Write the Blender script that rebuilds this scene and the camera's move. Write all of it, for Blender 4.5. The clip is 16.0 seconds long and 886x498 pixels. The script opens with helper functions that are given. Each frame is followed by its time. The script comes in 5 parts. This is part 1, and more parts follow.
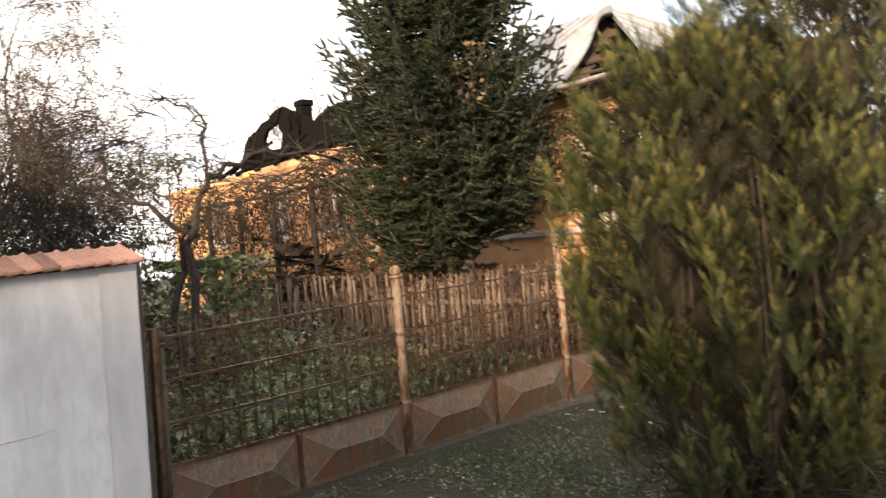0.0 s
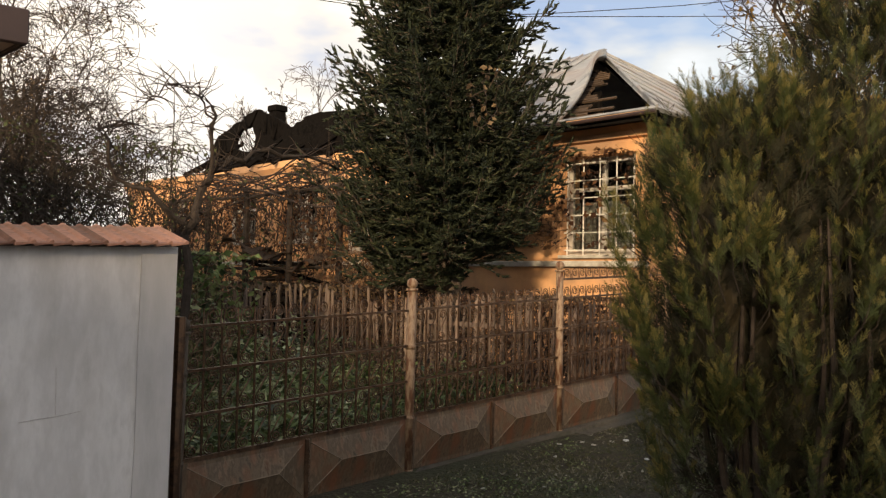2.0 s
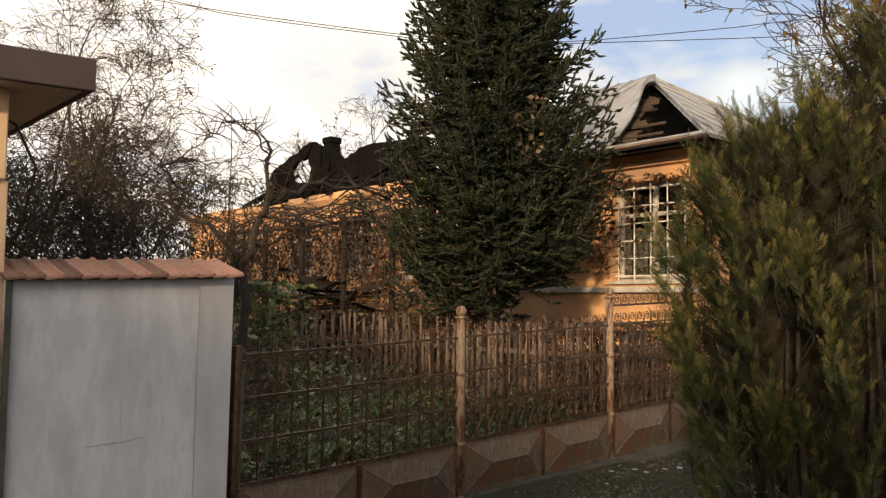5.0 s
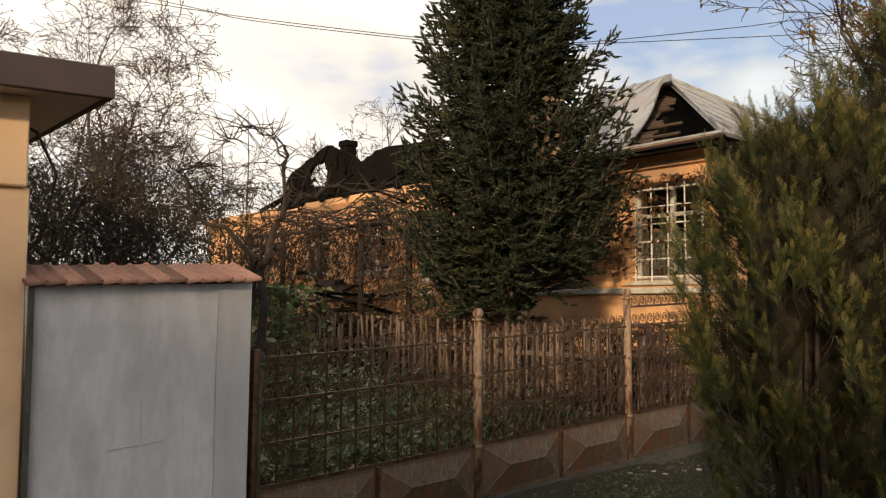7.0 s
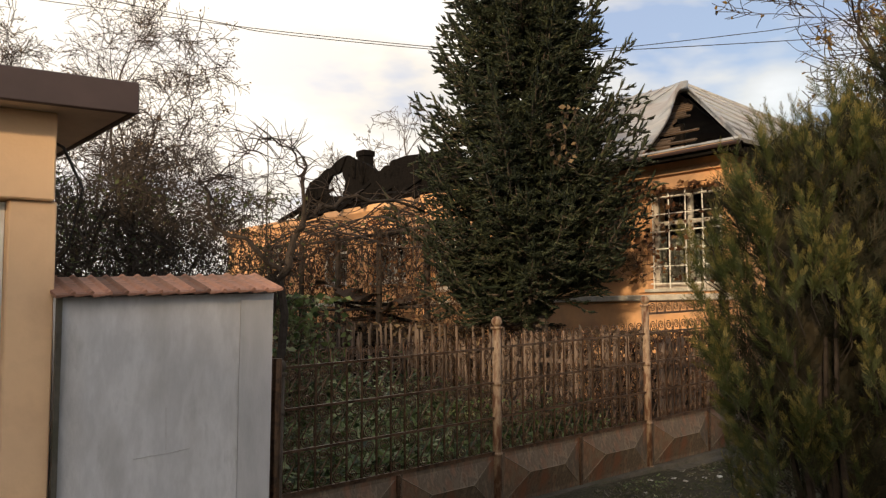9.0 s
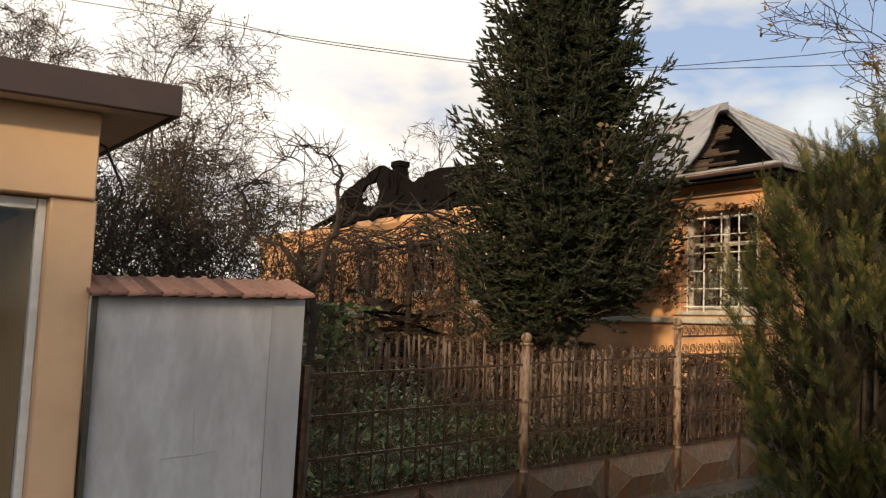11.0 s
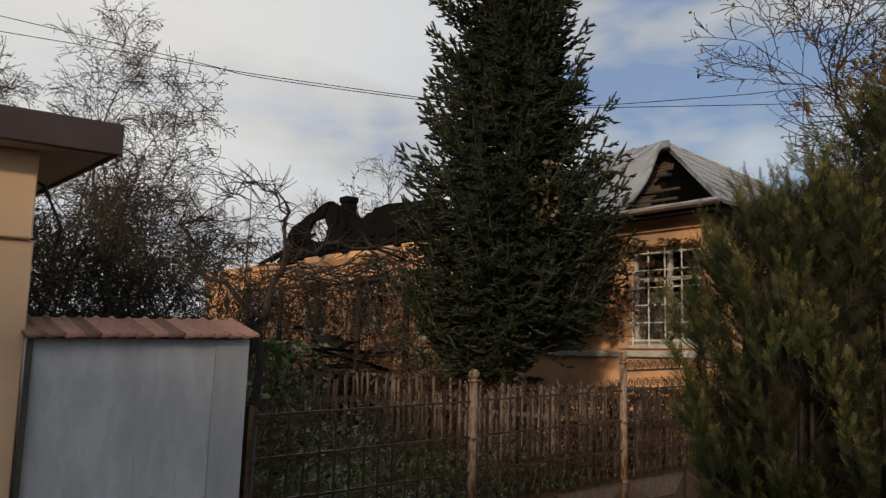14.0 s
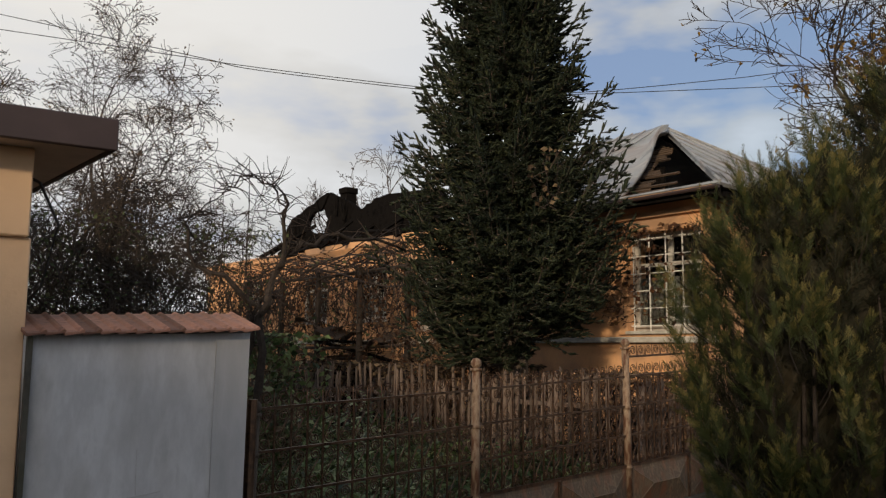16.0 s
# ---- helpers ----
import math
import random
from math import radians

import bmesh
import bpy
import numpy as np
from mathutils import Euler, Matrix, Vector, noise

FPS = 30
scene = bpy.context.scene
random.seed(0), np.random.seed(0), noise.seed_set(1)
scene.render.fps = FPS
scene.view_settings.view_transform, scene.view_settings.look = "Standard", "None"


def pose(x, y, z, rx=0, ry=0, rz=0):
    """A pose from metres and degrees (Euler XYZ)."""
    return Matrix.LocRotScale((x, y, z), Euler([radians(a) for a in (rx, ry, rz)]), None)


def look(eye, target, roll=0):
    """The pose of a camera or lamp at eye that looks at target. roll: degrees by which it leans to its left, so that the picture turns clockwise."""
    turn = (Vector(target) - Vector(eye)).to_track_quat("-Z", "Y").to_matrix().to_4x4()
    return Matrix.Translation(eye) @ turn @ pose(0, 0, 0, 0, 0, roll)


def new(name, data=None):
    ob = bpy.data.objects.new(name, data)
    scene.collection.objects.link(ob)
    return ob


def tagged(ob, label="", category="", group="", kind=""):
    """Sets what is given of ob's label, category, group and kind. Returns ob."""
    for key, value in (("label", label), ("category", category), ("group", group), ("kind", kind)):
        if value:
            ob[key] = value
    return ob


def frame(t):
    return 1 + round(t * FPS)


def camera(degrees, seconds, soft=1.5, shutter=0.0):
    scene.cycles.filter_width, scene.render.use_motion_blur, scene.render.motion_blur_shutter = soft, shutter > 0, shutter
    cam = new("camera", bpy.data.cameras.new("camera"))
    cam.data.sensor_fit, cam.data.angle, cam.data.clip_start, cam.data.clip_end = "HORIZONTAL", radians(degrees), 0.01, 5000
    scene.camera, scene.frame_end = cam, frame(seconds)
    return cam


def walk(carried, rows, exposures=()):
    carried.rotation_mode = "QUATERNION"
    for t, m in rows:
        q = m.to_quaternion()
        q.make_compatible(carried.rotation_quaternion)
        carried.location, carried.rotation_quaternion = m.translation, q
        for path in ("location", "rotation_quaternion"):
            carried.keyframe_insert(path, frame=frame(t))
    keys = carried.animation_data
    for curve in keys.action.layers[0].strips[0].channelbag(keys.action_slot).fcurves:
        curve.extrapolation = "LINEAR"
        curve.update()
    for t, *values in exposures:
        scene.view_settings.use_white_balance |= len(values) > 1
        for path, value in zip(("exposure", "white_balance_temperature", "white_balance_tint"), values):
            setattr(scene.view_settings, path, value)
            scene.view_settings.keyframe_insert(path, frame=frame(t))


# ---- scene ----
cam = camera(56.4, 16.0, soft=1.3, shutter=0.5)
METRES, EYE, TILT, LEAN, TURN = 1.25, 1.6, 0.4, 4.8, -40.8
ROWS = [
    (0.0, 0.0, 0.0, 0.0, 0.0, 0.0, -0.0),
    (0.5, -0.2443, 0.0685, -0.0451, 1.34, 1.76, -3.55),
    (1.0, -0.4162, 0.1589, -0.0609, 0.51, 3.65, -6.26),
    (1.5, -0.5586, 0.1086, -0.0796, -4.94, 2.46, -5.35),
    (2.0, -0.5631, 0.0415, -0.0887, -4.81, 2.05, -5.93),
    (2.5, -0.5178, -0.0018, -0.086, -4.86, 1.28, -4.88),
    (3.0, -0.5255, -0.0087, -0.0874, -3.2, 1.26, -4.62),
    (3.5, -0.5256, -0.0065, -0.0879, -1.82, 1.44, -5.0),
    (4.0, -0.5237, -0.0435, -0.084, -2.12, 2.92, -5.47),
    (6.5, -0.5219, -0.0672, -0.0725, 0.42, 3.5, -5.08),
    (7.0, -0.5204, -0.0716, -0.0726, 0.27, 3.54, -5.0),
    (7.5, -0.5174, -0.0794, -0.0697, 0.06, 3.65, -4.62),
    (8.0, -0.5186, -0.0936, -0.0745, 0.28, 3.69, -4.29),
    (8.5, -0.5236, -0.1007, -0.0731, 0.95, 3.9, -4.34),
    (9.0, -0.5251, -0.1141, -0.072, 1.51, 4.01, -4.57),
    (11.5, -0.5433, -0.0975, -0.0701, 3.73, 5.1, -7.7),
    (12.0, -0.5404, -0.1035, -0.0656, 2.98, 6.92, -8.31),
    (12.5, -0.541, -0.0964, -0.0613, 1.62, 8.17, -8.02),
    (13.0, -0.539, -0.1002, -0.0622, 1.1, 8.25, -7.6),
    (13.5, -0.5351, -0.1075, -0.0609, 1.09, 7.97, -6.97),
    (14.0, -0.5231, -0.1105, -0.0541, 0.01, 7.49, -6.34),
    (14.5, -0.5167, -0.116, -0.0545, -1.55, 7.35, -5.9),
    (15.0, -0.4995, -0.1037, -0.0508, -2.32, 7.1, -5.07),
    (15.5, -0.5069, -0.1035, -0.0506, -0.56, 6.99, -5.01),
    (16.0, -0.5141, -0.0972, -0.0511, 0.22, 6.73, -5.24),
]
walk(cam, [(t, pose(0, 0, EYE, TILT, LEAN, TURN) @ pose(METRES * x, METRES * y, METRES * z, 90 + pitch, roll, yaw)) for t, x, y, z, yaw, pitch, roll in ROWS], exposures=[
    (0.0, 1.5, 6900, 12), (0.6, 1.02, 6900, 12), (1.0, 0.5, 6950, 12), (1.4, 0.4, 7250, 12), (2.0, 0.46, 7300, 12), (3.5, 0.55, 7300, 12), (7.0, 0.33, 7300, 12), (9.0, 0.38, 7250, 12),
    (11.5, 0.26, 6950, 12), (12.0, 0.0, 6550, 12), (12.5, -0.47, 6250, 10), (14.0, -0.46, 6250, 10), (16.0, -0.30, 6350, 10)])

# ---- world, sun ----
SUN_AZ, SUN_EL = radians(212), radians(17)      # azimuth from +X towards +Y
SUN_DIR = Vector((math.cos(SUN_AZ) * math.cos(SUN_EL), math.sin(SUN_AZ) * math.cos(SUN_EL), math.sin(SUN_EL)))


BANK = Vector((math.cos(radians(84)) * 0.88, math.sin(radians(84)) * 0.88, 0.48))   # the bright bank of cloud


def make_world():
    w = bpy.data.worlds.new("sky")
    scene.world = w
    w.use_nodes = True
    nt = w.node_tree
    nt.nodes.clear()
    N = nt.nodes.new
    L = nt.links.new
    sky = N("ShaderNodeTexSky")
    sky.sky_type = "NISHITA"
    sky.sun_disc = False
    sky.sun_elevation = SUN_EL
    sky.sun_rotation = math.pi / 2 - SUN_AZ
    sky.dust_density = 2.0
    tc = N("ShaderNodeTexCoord")
    mp = N("ShaderNodeMapping")
    mp.inputs["Scale"].default_value = (1.0, 1.0, 2.6)
    L(tc.outputs["Generated"], mp.inputs["Vector"])
    n1 = N("ShaderNodeTexNoise")
    n1.inputs["Scale"].default_value = 2.9
    n1.inputs["Detail"].default_value = 6
    n1.inputs["Roughness"].default_value = 0.52
    L(mp.outputs[0], n1.inputs["Vector"])
    cov = N("ShaderNodeValToRGB")
    cov.color_ramp.elements[0].position, cov.color_ramp.elements[1].position = 0.46, 0.60
    L(n1.outputs["Fac"], cov.inputs[0])
    n2 = N("ShaderNodeTexNoise")
    n2.inputs["Scale"].default_value = 3.4
    n2.inputs["Detail"].default_value = 5
    L(mp.outputs[0], n2.inputs["Vector"])
    shade = N("ShaderNodeValToRGB")
    shade.color_ramp.elements[0].position, shade.color_ramp.elements[1].position = 0.40, 0.60
    shade.color_ramp.elements[0].color = (0.35, 0.465, 0.71, 1)
    mid = shade.color_ramp.elements.new(0.49)
    mid.color = (0.55, 0.58, 0.62, 1)
    shade.color_ramp.elements[1].color = (0.77, 0.76, 0.745, 1)
    L(n2.outputs["Fac"], shade.inputs[0])
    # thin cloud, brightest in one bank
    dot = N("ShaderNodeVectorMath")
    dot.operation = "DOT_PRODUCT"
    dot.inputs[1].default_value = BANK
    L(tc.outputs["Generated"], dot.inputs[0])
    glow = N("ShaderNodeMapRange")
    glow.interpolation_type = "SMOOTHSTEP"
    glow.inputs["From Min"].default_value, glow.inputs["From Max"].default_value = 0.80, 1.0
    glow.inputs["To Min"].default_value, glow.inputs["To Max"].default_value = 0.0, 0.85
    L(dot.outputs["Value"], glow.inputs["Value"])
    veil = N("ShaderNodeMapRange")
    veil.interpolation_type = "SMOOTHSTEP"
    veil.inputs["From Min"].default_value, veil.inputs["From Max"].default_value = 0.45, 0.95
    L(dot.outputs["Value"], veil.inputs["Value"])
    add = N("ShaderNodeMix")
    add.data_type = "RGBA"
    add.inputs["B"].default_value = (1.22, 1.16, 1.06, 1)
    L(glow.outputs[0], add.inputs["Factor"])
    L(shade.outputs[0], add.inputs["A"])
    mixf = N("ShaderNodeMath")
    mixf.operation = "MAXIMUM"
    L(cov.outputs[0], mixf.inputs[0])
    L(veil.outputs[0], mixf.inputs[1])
    bgs = N("ShaderNodeBackground")
    bgs.inputs["Strength"].default_value = 0.15
    L(sky.outputs[0], bgs.inputs["Color"])
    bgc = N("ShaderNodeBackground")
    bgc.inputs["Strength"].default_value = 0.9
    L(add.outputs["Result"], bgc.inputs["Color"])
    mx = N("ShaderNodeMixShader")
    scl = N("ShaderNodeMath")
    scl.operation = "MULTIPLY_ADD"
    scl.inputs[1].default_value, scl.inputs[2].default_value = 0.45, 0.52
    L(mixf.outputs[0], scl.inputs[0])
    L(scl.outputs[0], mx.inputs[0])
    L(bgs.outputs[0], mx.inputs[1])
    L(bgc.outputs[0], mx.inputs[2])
    out = N("ShaderNodeOutputWorld")
    L(mx.outputs[0], out.inputs[0])


make_world()
sun_data = bpy.data.lights.new("sun", "SUN")
sun_data.energy, sun_data.angle, sun_data.color = 3.5, radians(4.0), (1.0, 0.78, 0.52)
sun_ob = new("sun", sun_data)
sun_ob.matrix_world = look(SUN_DIR * 60, (0, 0, 0))


# ---- materials ----
def material(name, ramp, rough=0.8, metal=0.0, scale=6.0, detail=6, bump=0.3, bump_scale=60.0, dist=0.01,
             stain=None, stain_scale=1.2, stain_amount=0.5, random=0.0, island=False, stretch=(1, 1, 1), spec=0.4, trans=0.0):
    """Noise-driven colours, a second larger noise for stains, fine bump; random: brightness from piece to piece."""
    m = bpy.data.materials.new(name)
    m.use_nodes = True
    nt = m.node_tree
    N, L = nt.nodes.new, nt.links.new
    b = nt.nodes["Principled BSDF"]
    tc = N("ShaderNodeTexCoord")
    mp = N("ShaderNodeMapping")
    mp.inputs["Scale"].default_value = stretch
    L(tc.outputs["Object"], mp.inputs["Vector"])
    n = N("ShaderNodeTexNoise")
    n.inputs["Scale"].default_value, n.inputs["Detail"].default_value, n.inputs["Roughness"].default_value = scale, detail, 0.62
    L(mp.outputs[0], n.inputs["Vector"])
    r = N("ShaderNodeValToRGB")
    els = r.color_ramp.elements
    lo, hi = 0.33, 0.67
    for i, c in enumerate(ramp):
        p = lo + (hi - lo) * i / max(1, len(ramp) - 1)
        e = els[i] if i < 2 else els.new(p)
        e.position, e.color = p, (*c, 1)
    L(n.outputs["Fac"], r.inputs[0])
    col = r.outputs[0]
    if stain:
        n2 = N("ShaderNodeTexNoise")
        n2.inputs["Scale"].default_value, n2.inputs["Detail"].default_value = stain_scale, 8
        L(mp.outputs[0], n2.inputs["Vector"])
        mr = N("ShaderNodeMapRange")
        mr.inputs["From Min"].default_value, mr.inputs["From Max"].default_value = 0.48, 0.66
        mr.inputs["To Max"].default_value = stain_amount
        L(n2.outputs["Fac"], mr.inputs["Value"])
        mx = N("ShaderNodeMix")
        mx.data_type = "RGBA"
        mx.inputs["B"].default_value = (*stain, 1)
        L(mr.outputs[0], mx.inputs["Factor"])
        L(col, mx.inputs["A"])
        col = mx.outputs["Result"]
    if random:
        src = N("ShaderNodeNewGeometry").outputs["Random Per Island"] if island else N("ShaderNodeObjectInfo").outputs["Random"]
        mr = N("ShaderNodeMapRange")
        mr.inputs["To Min"].default_value, mr.inputs["To Max"].default_value = 1 - random, 1 + random
        L(src, mr.inputs["Value"])
        hs = N("ShaderNodeHueSaturation")
        L(mr.outputs[0], hs.inputs["Value"])
        L(col, hs.inputs["Color"])
        col = hs.outputs[0]
    L(col, b.inputs["Base Color"])
    b.inputs["Roughness"].default_value, b.inputs["Metallic"].default_value = rough, metal
    b.inputs["Specular IOR Level"].default_value = spec
    if bump:
        n3 = N("ShaderNodeTexNoise")
        n3.inputs["Scale"].default_value, n3.inputs["Detail"].default_value = bump_scale, 5
        L(mp.outputs[0], n3.inputs["Vector"])
        bp = N("ShaderNodeBump")
        bp.inputs["Strength"].default_value, bp.inputs["Distance"].default_value = bump, dist
        L(n3.outputs["Fac"], bp.inputs["Height"])
        L(bp.outputs[0], b.inputs["Normal"])
    return m


def leaf_material(name, ramp, rough=0.6, trans=0.35, spec=0.3, big=1.5, fine=0.0):
    """Foliage: colour from leaf to leaf and from clump to clump, with light passing through."""
    m = bpy.data.materials.new(name)
    m.use_nodes = True
    nt = m.node_tree
    N, L = nt.nodes.new, nt.links.new
    b = nt.nodes["Principled BSDF"]
    out = nt.nodes["Material Output"]
    tc = N("ShaderNodeTexCoord")
    n = N("ShaderNodeTexNoise")
    n.inputs["Scale"].default_value, n.inputs["Detail"].default_value = big, 4
    L(tc.outputs["Object"], n.inputs["Vector"])
    g = N("ShaderNodeNewGeometry")
    av = N("ShaderNodeMix")
    av.data_type = "FLOAT"
    av.inputs["Factor"].default_value = 0.5
    L(n.outputs["Fac"], av.inputs["A"])
    if fine:                                            # from spray to spray instead of from leaf to leaf
        n2 = N("ShaderNodeTexNoise")
        n2.inputs["Scale"].default_value, n2.inputs["Detail"].default_value = fine, 3
        L(tc.outputs["Object"], n2.inputs["Vector"])
        L(n2.outputs["Fac"], av.inputs["B"])
    else:
        L(g.outputs["Random Per Island"], av.inputs["B"])
    r = N("ShaderNodeValToRGB")
    els = r.color_ramp.elements
    for i, c in enumerate(ramp):
        p = 0.22 + 0.56 * i / max(1, len(ramp) - 1)
        e = els[i] if i < 2 else els.new(p)
        e.position, e.color = p, (*c, 1)
    L(av.outputs["Result"], r.inputs[0])
    L(r.outputs[0], b.inputs["Base Color"])
    b.inputs["Roughness"].default_value = rough
    b.inputs["Specular IOR Level"].default_value = spec
    t = N("ShaderNodeBsdfTranslucent")
    L(r.outputs[0], t.inputs["Color"])
    mx = N("ShaderNodeMixShader")
    mx.inputs[0].default_value = trans
    L(b.outputs[0], mx.inputs[1])
    L(t.outputs[0], mx.inputs[2])
    L(mx.outputs[0], out.inputs[0])
    return m


M_SOIL = material("soil", [(0.020, 0.017, 0.011), (0.042, 0.035, 0.022), (0.030, 0.028, 0.014), (0.08, 0.068, 0.046)], 0.95, scale=5, bump=1.0, bump_scale=28, dist=0.05,
                  stain=(0.035, 0.042, 0.02), stain_scale=0.8, stain_amount=0.7)
M_PLASTER = material("grey_plaster", [(0.42, 0.42, 0.43), (0.57, 0.57, 0.58), (0.47, 0.47, 0.48), (0.55, 0.55, 0.56)], 0.9, scale=3.0, bump=0.35, bump_scale=45, dist=0.006,
                     stain=(0.36, 0.35, 0.34), stain_scale=2.6, stain_amount=0.5, stretch=(1.5, 1, 0.55))
M_PLASTER_NEW = material("new_plaster", [(0.38, 0.378, 0.38), (0.47, 0.465, 0.47), (0.42, 0.418, 0.42)], 0.88, scale=3.0, bump=0.25, bump_scale=50, dist=0.004,
                         stain=(0.36, 0.35, 0.34), stain_scale=2.0, stain_amount=0.4, stretch=(1.5, 1, 0.4))
M_TILE = material("terracotta", [(0.16, 0.088, 0.068), (0.34, 0.175, 0.125), (0.24, 0.125, 0.09)], 0.85, scale=9, bump=0.3, bump_scale=60, dist=0.004,
                  stain=(0.14, 0.105, 0.085), stain_scale=4, stain_amount=0.8, random=0.45)
M_OCHRE = material("ochre_render", [(0.66, 0.43, 0.26), (0.76, 0.51, 0.31), (0.71, 0.47, 0.285)], 0.88, scale=2.2, bump=0.3, bump_scale=50, dist=0.005,
                   stain=(0.62, 0.43, 0.28), stain_scale=0.9, stain_amount=0.4)
M_ORANGE = material("orange_plaster", [(0.56, 0.305, 0.15), (0.70, 0.39, 0.195), (0.65, 0.37, 0.20)], 0.9, scale=1.5, bump=0.45, bump_scale=30, dist=0.008,
                    stain=(0.24, 0.16, 0.11), stain_scale=1.1, stain_amount=0.75)
M_RUST = material("rusty_iron", [(0.040, 0.024, 0.018), (0.075, 0.044, 0.030), (0.14, 0.080, 0.050), (0.055, 0.034, 0.025)], 0.30, 0.7, scale=14, bump=0.5, bump_scale=120, dist=0.003,
                  stain=(0.20, 0.15, 0.11), stain_scale=4, stain_amount=0.35)
M_POST = material("rusty_post", [(0.075, 0.036, 0.020), (0.12, 0.058, 0.033), (0.27, 0.20, 0.14), (0.095, 0.046, 0.026)], 0.7, 0.1, scale=16, bump=0.5, bump_scale=90, dist=0.004, stretch=(1, 1, 0.3))
M_PANEL = material("rusty_sheet", [(0.050, 0.037, 0.025), (0.115, 0.084, 0.055), (0.072, 0.050, 0.033), (0.15, 0.112, 0.075), (0.075, 0.042, 0.024)], 0.6, 0.15, stretch=(2.0, 2.0, 0.8), scale=7, bump=0.3, bump_scale=70, dist=0.003,
                   stain=(0.15, 0.055, 0.025), stain_scale=3.5, stain_amount=0.8, random=0.12)
M_FOLD = material("worn_fold", [(0.10, 0.075, 0.052), (0.20, 0.155, 0.11)], 0.5, 0.3, scale=20, bump=0.2)
M_CONC = material("old_concrete", [(0.05, 0.046, 0.038), (0.095, 0.085, 0.070), (0.065, 0.060, 0.047)], 0.95, scale=7, bump=0.6, bump_scale=40, dist=0.01,
                  stain=(0.05, 0.055, 0.03), stain_scale=2.5, stain_amount=0.6)
M_PICKET = material("weathered_wood", [(0.042, 0.032, 0.027), (0.155, 0.115, 0.093), (0.085, 0.064, 0.052)], 0.9, scale=8, bump=0.5, bump_scale=50, dist=0.004, stretch=(4, 4, 0.4), random=0.55)
M_CHAR = material("charred_wood", [(0.004, 0.0036, 0.0036), (0.010, 0.009, 0.0085), (0.006, 0.0055, 0.0055)], 0.95, scale=9, bump=0.8, bump_scale=25, dist=0.02, spec=0.02)
M_BOARD = material("burnt_boards", [(0.025, 0.018, 0.014), (0.085, 0.056, 0.036), (0.048, 0.032, 0.023)], 0.9, scale=5, bump=0.5, bump_scale=30, dist=0.01, stretch=(4, 0.5, 4), random=0.4)
M_ZINC = material("zinc_sheet", [(0.16, 0.165, 0.17), (0.37, 0.38, 0.38), (0.29, 0.30, 0.31), (0.42, 0.42, 0.41)], 0.55, 0.3, scale=1.8, bump=0.15, bump_scale=8, dist=0.02,
                  stain=(0.30, 0.15, 0.075), stain_scale=1.6, stain_amount=0.28, stretch=(1.6, 0.5, 0.6))
M_FASCIA = material("brown_sheet", [(0.038, 0.025, 0.025), (0.052, 0.034, 0.034)], 0.5, 0.1, scale=3, bump=0.05, bump_scale=20)
M_SOFFIT = material("soffit_boards", [(0.46, 0.40, 0.34), (0.56, 0.49, 0.42)], 0.7, scale=4, bump=0.1)
M_SCRATCH = material("scratched_cement", [(0.36, 0.355, 0.35), (0.47, 0.46, 0.45)], 0.95, scale=60, bump=0.3)
M_WHITE = material("white_paint", [(0.66, 0.66, 0.64), (0.80, 0.80, 0.78)], 0.55, scale=9, bump=0.2, bump_scale=60, dist=0.003, stain=(0.5, 0.47, 0.42), stain_scale=6, stain_amount=0.4)
M_FRAME = material("old_window_paint", [(0.36, 0.35, 0.32), (0.56, 0.55, 0.51)], 0.6, scale=9, bump=0.25, bump_scale=60, dist=0.003, stain=(0.28, 0.24, 0.20), stain_scale=5, stain_amount=0.6)
M_BARK = material("bark", [(0.035, 0.027, 0.021), (0.085, 0.066, 0.052), (0.055, 0.043, 0.034)], 0.95, scale=14, bump=0.9, bump_scale=40, dist=0.01, stretch=(1, 1, 0.3))
M_BARK_DARK = material("dark_bark", [(0.018, 0.013, 0.010), (0.045, 0.034, 0.027)], 0.95, scale=16, bump=0.4, bump_scale=40)
M_TWIG = material("twig_bark", [(0.024, 0.018, 0.014), (0.062, 0.046, 0.036)], 0.9, scale=20, bump=0.0)
M_VINEWOOD = material("vine_stem", [(0.085, 0.052, 0.034), (0.19, 0.125, 0.082)], 0.9, scale=20, bump=0.0)
M_VINEDARK = material("old_vine_stem", [(0.017, 0.012, 0.010), (0.048, 0.033, 0.026)], 0.9, scale=20, bump=0.0)
M_CABLE = material("cable", [(0.02, 0.02, 0.02), (0.03, 0.03, 0.03)], 0.6, scale=10, bump=0.0)
# near-black: the dimness of unlit rooms put into the colour
M_DARK = material("unlit_room_tone", [(0.015, 0.014, 0.013), (0.03, 0.027, 0.024)], 0.9, scale=4, bump=0.0)
M_CURTAIN = material("lace_curtain", [(0.20, 0.19, 0.17), (0.32, 0.31, 0.28)], 0.9, scale=14, bump=0.2, stretch=(1, 4, 0.3))
M_LITTER = material("litter", [(0.35, 0.36, 0.36), (0.6, 0.6, 0.58)], 0.6, scale=10, bump=0.1)
M_NEEDLE = leaf_material("spruce_needles", [(0.012, 0.017, 0.011), (0.020, 0.028, 0.017), (0.033, 0.044, 0.024), (0.062, 0.068, 0.034)], 0.55, 0.06, spec=0.22)
M_CYPRESS = leaf_material("cypress_scales", [(0.016, 0.026, 0.008), (0.034, 0.048, 0.015), (0.062, 0.073, 0.023), (0.105, 0.105, 0.034)], 0.6, 0.28, big=2.2, fine=14)
M_CYPTIP = leaf_material("cypress_tips", [(0.036, 0.044, 0.013), (0.090, 0.090, 0.027), (0.19, 0.16, 0.052), (0.40, 0.31, 0.12)], 0.6, 0.3, big=2.2, fine=14)
